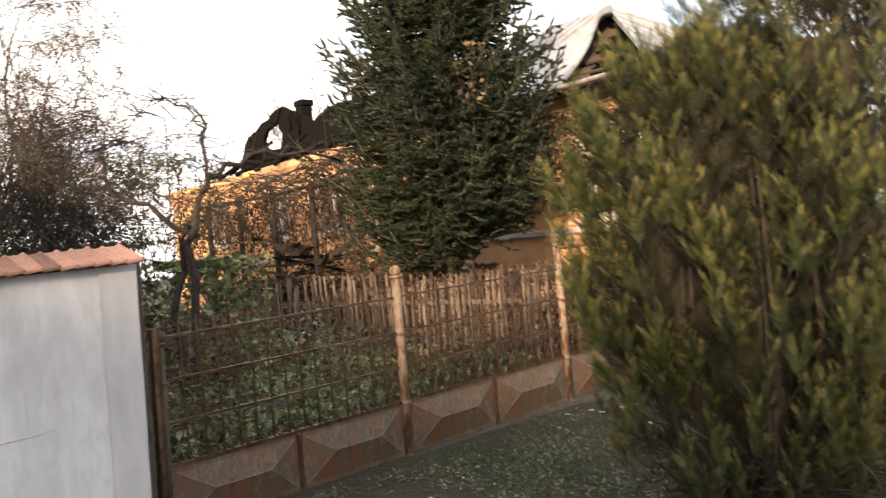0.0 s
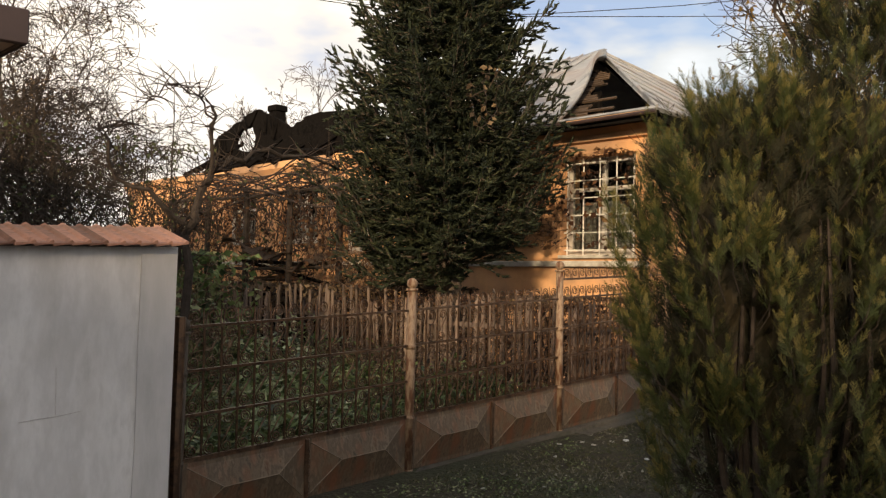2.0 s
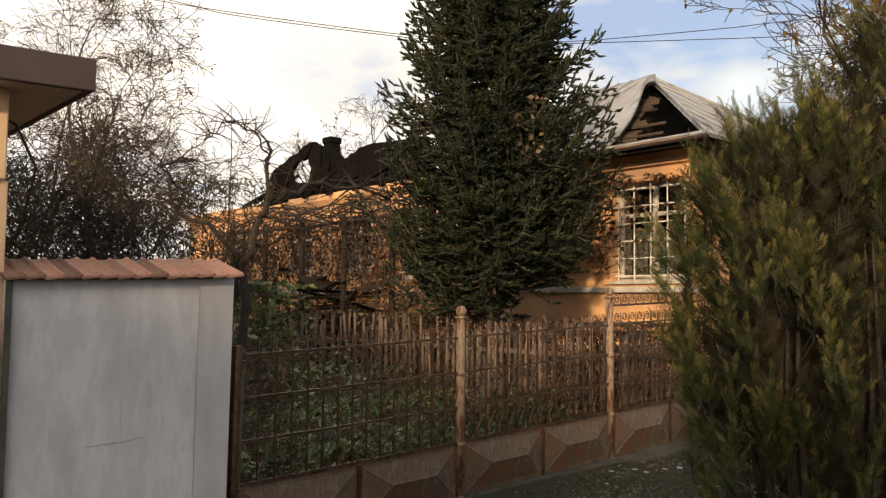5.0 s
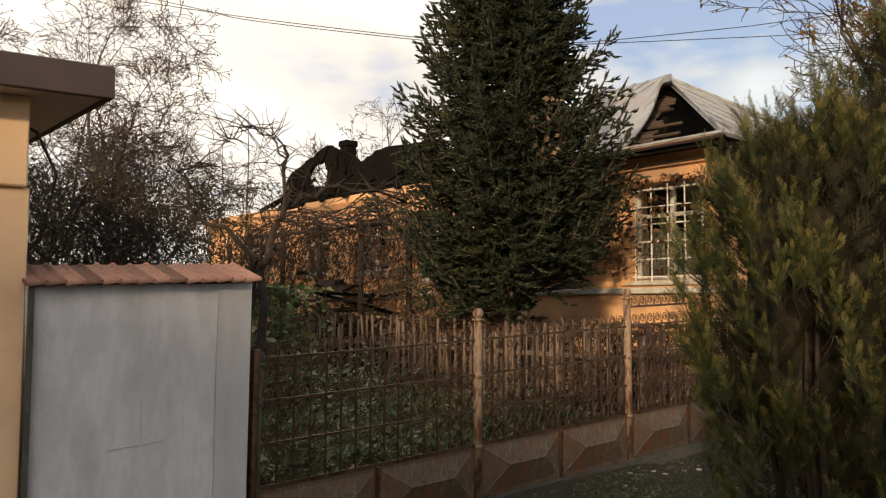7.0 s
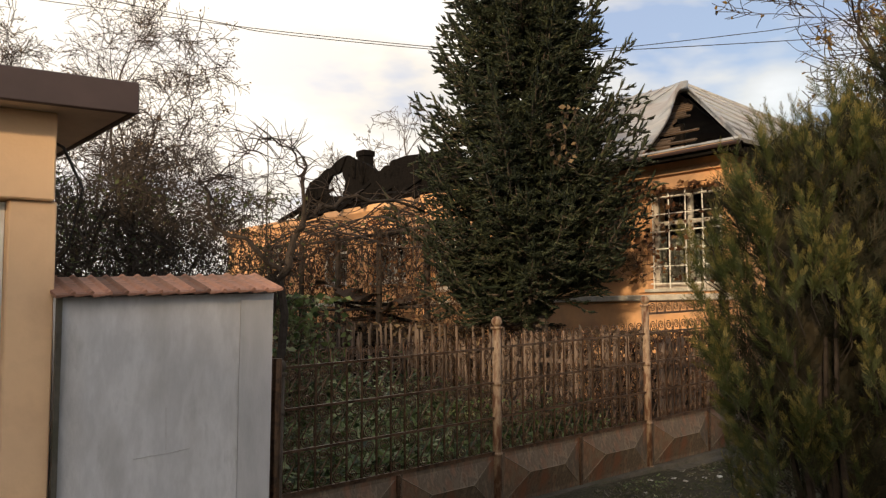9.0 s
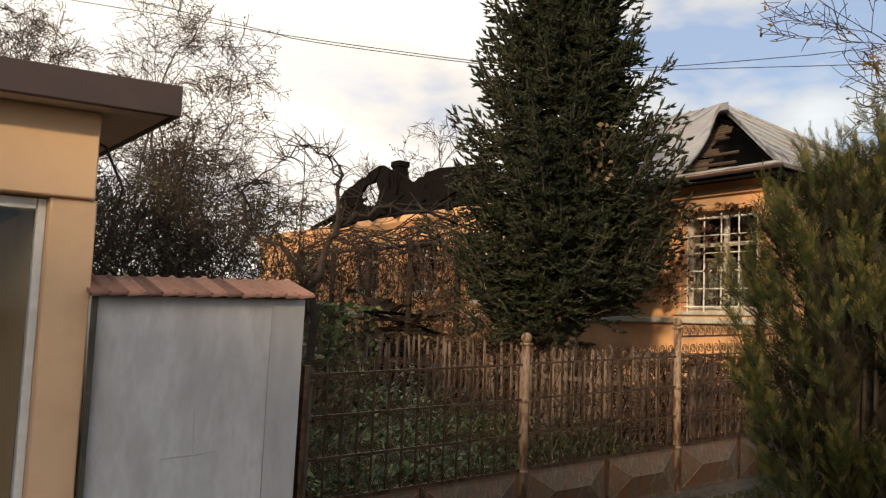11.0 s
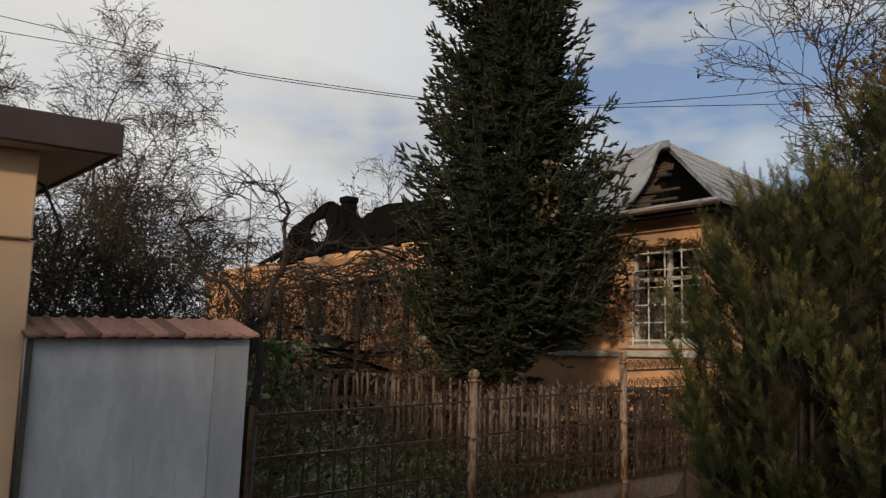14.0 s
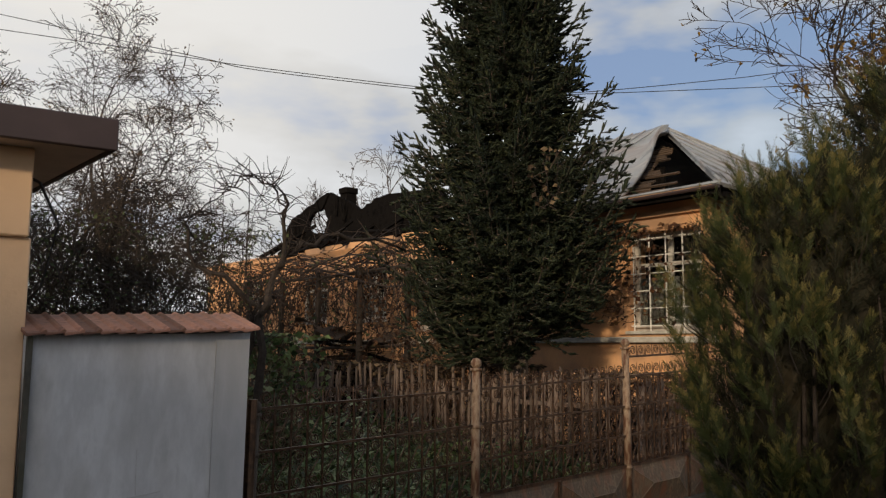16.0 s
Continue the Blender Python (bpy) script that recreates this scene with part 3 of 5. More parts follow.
def house():
    h = thing("house", (0, 0, 0), "fire-damaged single-storey orange plastered house with a sheet-metal roof", "house")
    bm = bmesh.new()
    wall_with_holes(bm, HX, HX + 0.4, HY0, HY1, 0.0, EAVE - 0.04, WINDOWS)
    part("side_wall", bm, M_ORANGE, h)
    part("street_wall", box_bm(HX + 0.401, HX + HW, HY0, HY0 + 0.4, 0.0, EAVE - 0.04), M_ORANGE, h)
    part("far_wall", box_bm(HX + 0.401, HX + HW, HY1 - 0.4, HY1, 0.0, EAVE - 0.04), M_ORANGE, h)
    part("back_wall", box_bm(HX + HW - 0.4, HX + HW, HY0 + 0.401, HY1 - 0.401, 0.0, EAVE - 0.04), M_ORANGE, h)
    # inner wall and slab coloured near-black in place of shade inside the windows
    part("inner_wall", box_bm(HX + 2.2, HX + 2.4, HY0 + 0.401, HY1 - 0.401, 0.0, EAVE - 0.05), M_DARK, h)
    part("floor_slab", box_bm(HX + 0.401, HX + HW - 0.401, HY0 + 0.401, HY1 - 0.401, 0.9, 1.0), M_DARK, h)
    part("attic_floor", box_bm(HX + 0.401, HX + HW - 0.401, HY0 + 0.401, HY1 - 0.401, EAVE - 0.2, EAVE - 0.1), M_CHAR, h)
    # string course and cornice
    part("string_course", box_bm(HX - 0.07, HX - 0.002, HY0 - 0.07, HY1, 1.74, 1.82, bevel=0.012), M_FRAME, h, "pale moulded ledge")
    bm = bmesh.new()
    prism(bm, [(HX - 0.002, 3.40), (HX - 0.06, 3.42), (HX - 0.06, 3.50), (HX - 0.16, 3.62), (HX - 0.16, 3.74), (HX - 0.002, 3.74)], "y", HY0 - 0.05, HY1)
    part("cornice", bm, M_ORANGE, h)
    # windows: frame, bars, panes, iron grille
    for k, (y0, y1, z0, z1) in enumerate(WINDOWS):
        x = HX + 0.14
        win = part("window", box_bm(x, x + 0.06, y0 + 0.07, y1 - 0.07, z0, z0 + 0.07), M_FRAME, h, "old white-painted casement window")
        for a in ((y0, y0 + 0.07, z0, z1), (y1 - 0.07, y1, z0, z1)):
            part("jamb", box_bm(x, x + 0.06, *a), M_FRAME, win)
        part("head", box_bm(x, x + 0.06, y0 + 0.07, y1 - 0.07, z1 - 0.07, z1), M_FRAME, win)
        part("transom", box_bm(x - 0.004, x + 0.05, y0 + 0.07, y1 - 0.07, z0 + (z1 - z0) * 0.66, z0 + (z1 - z0) * 0.66 + 0.05), M_FRAME, win)
        part("mullion", box_bm(x - 0.007, x + 0.052, (y0 + y1) / 2 - 0.03, (y0 + y1) / 2 + 0.03, z0 + 0.07, z1 - 0.07), M_FRAME, win)
        part("pane", box_bm(x + 0.028, x + 0.032, y0 + 0.07, y1 - 0.07, z0 + 0.07, z1 - 0.07), M_GLASS, win)
        part("sill", box_bm(HX - 0.05, HX + 0.138, y0 - 0.04, y1 + 0.04, z0 - 0.045, z0 - 0.002, bevel=0.006), M_FRAME, win)
        if k in (0, 3, 4):
            bm = bmesh.new()
            n = 12
            for i in range(n):
                u0, u1 = i / n, (i + 1) / n
                ya, yb = y0 + 0.06 + (y1 - y0 - 0.12) * u0, y0 + 0.06 + (y1 - y0 - 0.12) * u1
                xx = x + 0.10 + 0.02 * math.sin(i * 2.1)
                box(bm, xx, xx + 0.008, ya, yb + 0.004, z0 + 0.05, z0 + (z1 - z0) * 0.55)
            part("curtain", bm, M_CURTAIN, win)
        if k == 0:
            for i in range(5):
                yy = y0 + 0.06 + i * (y1 - y0 - 0.12) / 4
                part("grille_bar", box_bm(HX + 0.03, HX + 0.042, yy - 0.007, yy + 0.007, z0, z1), M_WHITE, win)
            for i in range(6):
                zz = z0 + 0.07 + i * (z1 - z0 - 0.14) / 5
                part("grille_bar", box_bm(HX + 0.043, HX + 0.053, y0, y1, zz - 0.007, zz + 0.007), M_WHITE, win)
        # raised plaster surround
        for a in ((y0 - 0.15, y0 - 0.002, z0 - 0.05, z1 + 0.15), (y1 + 0.002, y1 + 0.15, z0 - 0.05, z1 + 0.15), (y0 - 0.001, y1 + 0.001, z1 + 0.002, z1 + 0.15)):
            part("surround", box_bm(HX - 0.035, HX - 0.001, *a, bevel=0.006), M_ORANGE, win)
    roof(h)


def roof(h):
    """Hipped sheet-metal roof over the street end; the flank slope is torn open, and charred beyond."""
    o = 0.38
    x0, x1, y0 = HX - o, HX + HW + o, HY0 - o
    rx, rz = HX + HW / 2, 5.62
    ry = HY0 + 2.72
    rend = 10.2
    z0 = EAVE - 0.13
    # street hip
    def sheet(bm, pts, thick=0.05):
        p = [Vector(q) for q in pts]
        nrm = (p[1] - p[0]).cross(p[2] - p[0]).normalized()
        if nrm.z < 0:
            nrm = -nrm
        top = [bm.verts.new(q) for q in p]
        low = [bm.verts.new(q - nrm * thick) for q in p]
        bm.faces.new(top)
        bm.faces.new(low[::-1])
        for i in range(len(p)):
            bm.faces.new((top[i], top[(i + 1) % len(p)], low[(i + 1) % len(p)], low[i]))
    bm = bmesh.new()
    sheet(bm, [(x0, y0, z0), (x1, y0, z0), (rx, ry, rz)])
    r = part("roof", bm, M_ZINC, h, "dented grey sheet-metal hip roof")
    bm = bmesh.new()
    sheet(bm, [(x1, y0, z0), (x1, rend, z0), (rx, rend, rz), (rx, ry, rz)])
    part("rear_slope", bm, M_ZINC, r)
    # flank slope with the torn opening: points given as (y, share of the way up)
    def on(y, u, lift=0.0):
        return Vector((x0 + (rx - x0) * u, y, z0 + (rz - z0) * u + lift))
    u_hip = lambda y: (y - y0) / (ry - y0)
    # bent strip of sheet left along the eave
    bm = bmesh.new()
    sheet(bm, [on(y0, 0.0, 0.0), on(y0 + 0.06, 0.015, 0.01), on(6.3, 0.010, 0.012), on(6.75, 0.016, 0.0), on(7.3, 0.008, 0.006), on(7.3, -0.005, 0.0), on(6.4, -0.008, 0.01)], 0.012)
    part("eave_strip", bm, M_ZINC, r)
    # curled sheet beyond the opening
    edge = [(0.0, 7.15), (0.05, 7.16), (0.12, 7.22), (0.25, 7.36), (0.4, 7.55), (0.6, 7.84), (0.70, 7.95), (0.77, 8.02), (0.84, 8.24), (0.92, 8.48), (1.0, 8.72)]
    bm = bmesh.new()
    rows = 22
    prev = None
    for i in range(rows + 1):
        u = i / rows
        ye = float(np.interp(u, [q[0] for q in edge], [q[1] for q in edge]))
        lift = 0.02 + 0.30 * math.exp(-((u - 0.62) / 0.22) ** 2)
        ring = []
        for k in range(11):
            w = k / 10
            y = ye + (rend - ye) * (w ** 1.8)
            l = lift * math.exp(-((y - ye) / 0.22) ** 2) + 0.012 * math.sin(y * 6 + u * 5) * math.sin(u * math.pi)
            curl = 0.10 * math.exp(-((u - 0.7) / 0.18) ** 2) * (1 if k == 0 else 0)
            ring.append(bm.verts.new(on(y + curl, u, l - curl * 1.5)))
        if prev:
            for k in range(10):
                q = bm.faces.new((prev[k], prev[k + 1], ring[k + 1], ring[k]))
                q.smooth = True
        prev = ring
    ext = bmesh.ops.extrude_face_region(bm, geom=bm.faces[:])
    for v in ext["geom"]:
        if isinstance(v, bmesh.types.BMVert):
            v.co += Vector((0.02, 0, -0.04))
    part("torn_sheet", bm, M_ZINC, r, "curled sheet metal torn up by the fire")
    # standing seams on the street hip
    for i in range(1, 12):
        x = x0 + (x1 - x0) * i / 12
        u = 1 - abs(x - rx) / (rx - x0)
        u = min(u, 0.98)
        a = Vector((x, y0, z0 + 0.012))
        b = Vector((x, y0 + (ry - y0) * u, z0 + (rz - z0) * u + 0.012))
        s = Soup()
        s.tube([a, b], [0.014, 0.014], 4)
        link("seam", s.mesh("seam"), M_ZINC, r)
    for c in ((x0, y0, z0), (x1, y0, z0)):
        s = Soup()
        s.tube([Vector(c) + Vector((0, 0, 0.02)), (rx, ry, rz + 0.02)], [0.022, 0.022], 6)
        link("hip_cap", s.mesh("hip_cap"), M_ZINC, r)
    for i in range(5):
        y = 8.75 + i * 0.28
        s = Soup()
        s.tube([on(y, 0.0, 0.03), on(y, 0.98, 0.03)], [0.014, 0.014], 4)
        link("seam", s.mesh("seam"), M_ZINC, r)
    # boards and battens seen in the opening
    rng = random.Random(5)
    for i in range(25):
        u = 0.05 + i * 0.031
        ya = max(y0 + u * (ry - y0) + 0.05, 5.9) + rng.uniform(0, 0.25)
        if 0.05 < u < 0.52:
            ya += rng.uniform(0.15, 0.75)
        yb = 8.5 + rng.uniform(-0.2, 0.3)
        bm = bmesh.new()
        p, q = on(ya, u, -0.14), on(yb, u + rng.uniform(-0.015, 0.015), -0.13)
        wv = Vector((0.03, 0, 0.02)) * rng.uniform(0.6, 1.3)
        tv = Vector((0.012, 0, -0.02))
        vs = [bm.verts.new(a) for a in (p - wv, q - wv, q + wv, p + wv, p - wv + tv, q - wv + tv, q + wv + tv, p + wv + tv)]
        for f in ((0, 1, 2, 3), (4, 7, 6, 5), (0, 4, 5, 1), (1, 5, 6, 2), (2, 6, 7, 3), (3, 7, 4, 0)):
            bm.faces.new([vs[k] for k in f])
        part("board", bm, M_BOARD, r)
    # near-black sheets and screen added so the opening shows a dark attic
    bm = bmesh.new()
    sheet(bm, [on(y0 + 0.9, 0.16, -0.62), on(ry, 0.96, -0.62), on(rend, 0.96, -0.62), on(rend, 0.16, -0.62)], 0.02)
    part("attic_shade_sheet", bm, M_CHAR, r)
    bm = bmesh.new()
    sheet(bm, [(x0 + 0.25, y0 + 0.12, z0 - 0.02), (x1 - 0.2, y0 + 0.12, z0 - 0.02), (rx, ry + 0.05, rz - 0.14)], 0.02)
    part("hip_shade_sheet", bm, M_CHAR, r)
    part("attic_shade_screen", box_bm(x0 + 1.7, x0 + 1.75, y0 + 1.95, rend, z0 - 0.1, z0 + 0.78), M_CHAR, r)
    # eaves board and gutter
    part("eaves_board", box_bm(x0 + 0.02, x0 + 0.06, y0, 10.2, z0 - 0.13, z0 - 0.03), M_CHAR, r)
    part("eaves_soffit", box_bm(x0 + 0.06, HX + 0.3, y0, 10.2, z0 - 0.10, z0 - 0.07), M_CHAR, r)
    part("street_eaves_board", box_bm(x0, x1, y0, y0 + 0.04, z0 - 0.17, z0 - 0.05), M_CHAR, r)
    s = Soup()
    s.tube([(x0 - 0.03, y0, z0 - 0.05), (x0 - 0.04, 8.4, z0 - 0.07), (x0 - 0.03, 10.2, z0 - 0.05)], [0.026] * 3, 8)
    link("gutter", s.mesh("gutter"), M_FASCIA, r)
    burnt(h)


def burnt(h):
    """Charred gables and rafters over the far part, with the chimney stump."""
    rng = random.Random(8)
    def jag(pts, amp, n=5):
        out = []
        for (a, b) in zip(pts, pts[1:] + pts[:1]):
            for i in range(n):
                u = i / n
                out.append((a[0] + (b[0] - a[0]) * u + rng.uniform(-amp, amp), a[1] + (b[1] - a[1]) * u + rng.uniform(-amp, amp)))
        return out
    g = thing("charred_roof", (0, 0, 0), "collapsed charred roof gables above the house wall", "roof remains")
    X = 9.5
    # gable with a burnt-through hole, in two jagged halves
    left = [(16.28, 3.76), (16.30, 4.30), (16.50, 4.28), (16.95, 4.38), (17.02, 4.58), (16.76, 4.80), (16.36, 4.86), (16.1, 5.20), (16.45, 5.13), (16.75, 5.02), (17.1, 4.95), (17.4, 4.84), (17.62, 4.80), (17.85, 4.68), (18.02, 4.42), (18.25, 4.05), (18.4, 3.76)]
    right = [(16.275, 3.76), (14.2, 3.76), (14.5, 4.40), (14.78, 4.55), (15.2, 4.82), (15.62, 5.0), (16.095, 5.19), (16.35, 4.85), (16.18, 4.60), (16.29, 4.31)]
    for k, o in enumerate((left, right)):
        bm = bmesh.new()
        prism(bm, jag(o, 0.022, 3), "x", X + 0.03 * k, X + 0.09 + 0.03 * k)
        part("gable", bm, M_CHAR, g)
    for i in range(16):                                        # charred lath ends along the slope
        y = rng.uniform(14.4, 18.1)
        zt = float(np.interp(y, [14.4, 16.1, 18.2], [4.3, 5.15, 4.2]))
        s = Soup()
        a = rng.uniform(-0.5, 0.5)
        s.tube([(X - 0.03, y, zt - 0.35), (X - 0.03 + rng.uniform(-0.1, 0.1), y + a * 0.4, zt + rng.uniform(0.02, 0.22))], [0.025, 0.012], 4)
        link("lath", s.mesh("lath"), M_CHAR, g)
    bm = bmesh.new()
    prism(bm, jag([(14.85, 4.45), (14.3, 4.66), (13.9, 4.76), (13.0, 4.74), (12.0, 4.70), (11.7, 3.8), (14.6, 3.8)], 0.035, 3), "x", X - 0.2, X - 0.06)
    part("gable", bm, M_CHAR, g)
    for i in range(7):
        y = 12.2 + i * 0.85
        zt = rng.uniform(4.1, 4.7)
        s = Soup()
        s.tube([(HX - 0.3, y, EAVE - 0.1), (HX + 1.0, y + rng.uniform(-0.3, 0.3), zt)], [0.05, 0.04], 4)
        link("rafter", s.mesh("rafter"), M_CHAR, g)
    for i in range(4):
        y = 12.6 + i * 1.0
        s = Soup()
        s.tube([(HX - 0.05, y, 3.80 + rng.uniform(0, 0.05)), (HX + 0.15, y + 1.2, 3.86 + rng.uniform(0, 0.2)), (HX + 0.1, y + 1.9, 3.82)], [0.05, 0.05, 0.03], 4)
        link("fallen_beam", s.mesh("fallen_beam"), M_CHAR, g)
    c = thing("chimney", (11.0, 17.55, EAVE - 0.1), "soot-blackened square brick chimney stump", "chimney")
    part("stack", box_bm(-0.15, 0.15, -0.15, 0.15, 0, 1.85, bevel=0.01), M_CHAR, c)
    part("cap", box_bm(-0.18, 0.18, -0.18, 0.18, 1.85, 2.0, bevel=0.015), M_CHAR, c)


house()


# ---- wooden picket fences inside the garden ----
def picket_meshes():
    me = []
    for v in range(4):
        bm = bmesh.new()
        h = 1.12 + 0.07 * v
        w = 0.016 + 0.003 * (v % 3)
        prism(bm, [(-w, 0), (w, 0), (w, h - 0.05), (0.005 * (v - 1), h), (-w, h - 0.04)], "x", -0.009, 0.009)
        m = bpy.data.meshes.new("picket")
        bmesh.ops.recalc_face_normals(bm, faces=bm.faces)
        bm.to_mesh(m)
        bm.free()
        me.append(m)
    return me


PICKETS = picket_meshes()


def picket_fence(x, y, length, turn, label, seed, low=0.0):
    """Pickets along +y from the foot given, turned about it; rails and posts behind."""
    f = thing("picket_fence", (x, y, 0), label, "fence", "garden fences")
    f.rotation_euler = (0, 0, turn)
    rng = random.Random(seed)
    d = 0.05
    while d < length:
        o = link("picket", rng.choice(PICKETS), M_PICKET, f)
        gx, gy = x - math.sin(turn) * d, y + math.cos(turn) * d
        o.location = (rng.uniform(-0.012, 0.012), d, ground_z(gx, gy) + 0.02 - low)
        o.rotation_euler = (radians(rng.gauss(0, 2.0)), radians(rng.gauss(0, 1.5)), radians(rng.gauss(0, 6)))
        d += 0.080 + rng.uniform(-0.015, 0.03)
    for z in (0.38, 1.0):
        part("rail", box_bm(0.024, 0.064, 0, length, z, z + 0.05), M_PICKET, f)
    n = max(1, round(length / 2.1))
    for k in range(n + 1):
        yy = 0.05 + (length - 0.1) * k / n
        part("post", box_bm(0.066, 0.146, yy - 0.04, yy + 0.04, 0, 1.26), M_PICKET, f)


picket_fence(6.5, 5.5, 8.7, 0.0, "weathered grey picket fence between garden and yard", 3)
picket_fence(6.6, 5.58, 2.1, -math.pi / 2, "pale weathered picket fence behind the iron fence", 4, low=0.04)


# ---- the spruce ----
def bottlebrush(rng):
    """One needle shoot along +z, 1 long: a scaly core and needles all round, as points and triangles."""
    v, f = [], []
    n = 3
    rings = ((0.0, 0.06), (0.45, 0.10), (1.0, 0.02))
    for z, r in rings:
        for j in range(n):
            a = 2 * math.pi * j / n + z
            v.append((r * math.cos(a), r * math.sin(a), z))
    for i in range(len(rings) - 1):
        for j in range(n):
            a, b = i * n + j, i * n + (j + 1) % n
            f += [(a, b, b + n), (a, b + n, a + n)]
    for i in range(8):
        u = i / 8
        a = i * 2.4 + rng.uniform(-0.3, 0.3)
        o = np.array((math.cos(a), math.sin(a), 0.0))
        t = np.array((-math.sin(a), math.cos(a), 0.0)) * 0.032
        q = o * 0.03 + np.array((0, 0, u))
        tip = q + o * rng.uniform(0.13, 0.19) * (1 - 0.3 * u) + np.array((0, 0, rng.uniform(0.10, 0.20)))
        k = len(v)
        v += [tuple(q - t), tuple(q + t), tuple(tip)]
        f.append((k, k + 1, k + 2))
    return np.array(v), np.array(f)


def scatter(name, kinds, places, mat, parent, label=""):
    """Copies of small point-and-triangle pieces, one a place (point, way, size, width, turn), in one mesh."""
    vs, fs, base = [], [], 0
    for k, (v, f) in enumerate(kinds):
        mine = [q for i, q in enumerate(places) if i % len(kinds) == k]
        if not mine:
            continue
        P = np.array([q[0] for q in mine])
        Z = np.array([q[1] for q in mine])
        Z /= np.linalg.norm(Z, axis=1)[:, None] + 1e-9
        A = np.array([q[4] for q in mine])
        X = np.cross(A, Z)
        X /= np.linalg.norm(X, axis=1)[:, None] + 1e-9
        Y = np.cross(Z, X)
        L = np.array([q[2] for q in mine])[:, None, None]
        W = np.array([q[3] for q in mine])[:, None, None]
        V = P[:, None] + W * (v[None, :, 0:1] * X[:, None] + v[None, :, 1:2] * Y[:, None]) + L * v[None, :, 2:3] * Z[:, None]
        m = len(mine)
        F = f[None] + (np.arange(m) * len(v))[:, None, None] + base
        vs.append(V.reshape(-1, 3))
        fs.append(F.reshape(-1, 3))
        base += m * len(v)
    V, F = np.concatenate(vs).astype(np.float32), np.concatenate(fs).astype(np.int32)
    me = bpy.data.meshes.new(name)
    me.vertices.add(len(V))
    me.vertices.foreach_set("co", V.ravel())
    me.loops.add(F.size)
    me.loops.foreach_set("vertex_index", F.ravel())
    me.polygons.add(len(F))
    me.polygons.foreach_set("loop_start", np.arange(0, F.size, 3, dtype=np.int32))
    me.update(calc_edges=True)
    me.validate()
    return tagged(link(name, me, mat, parent, label), kind="stuff")


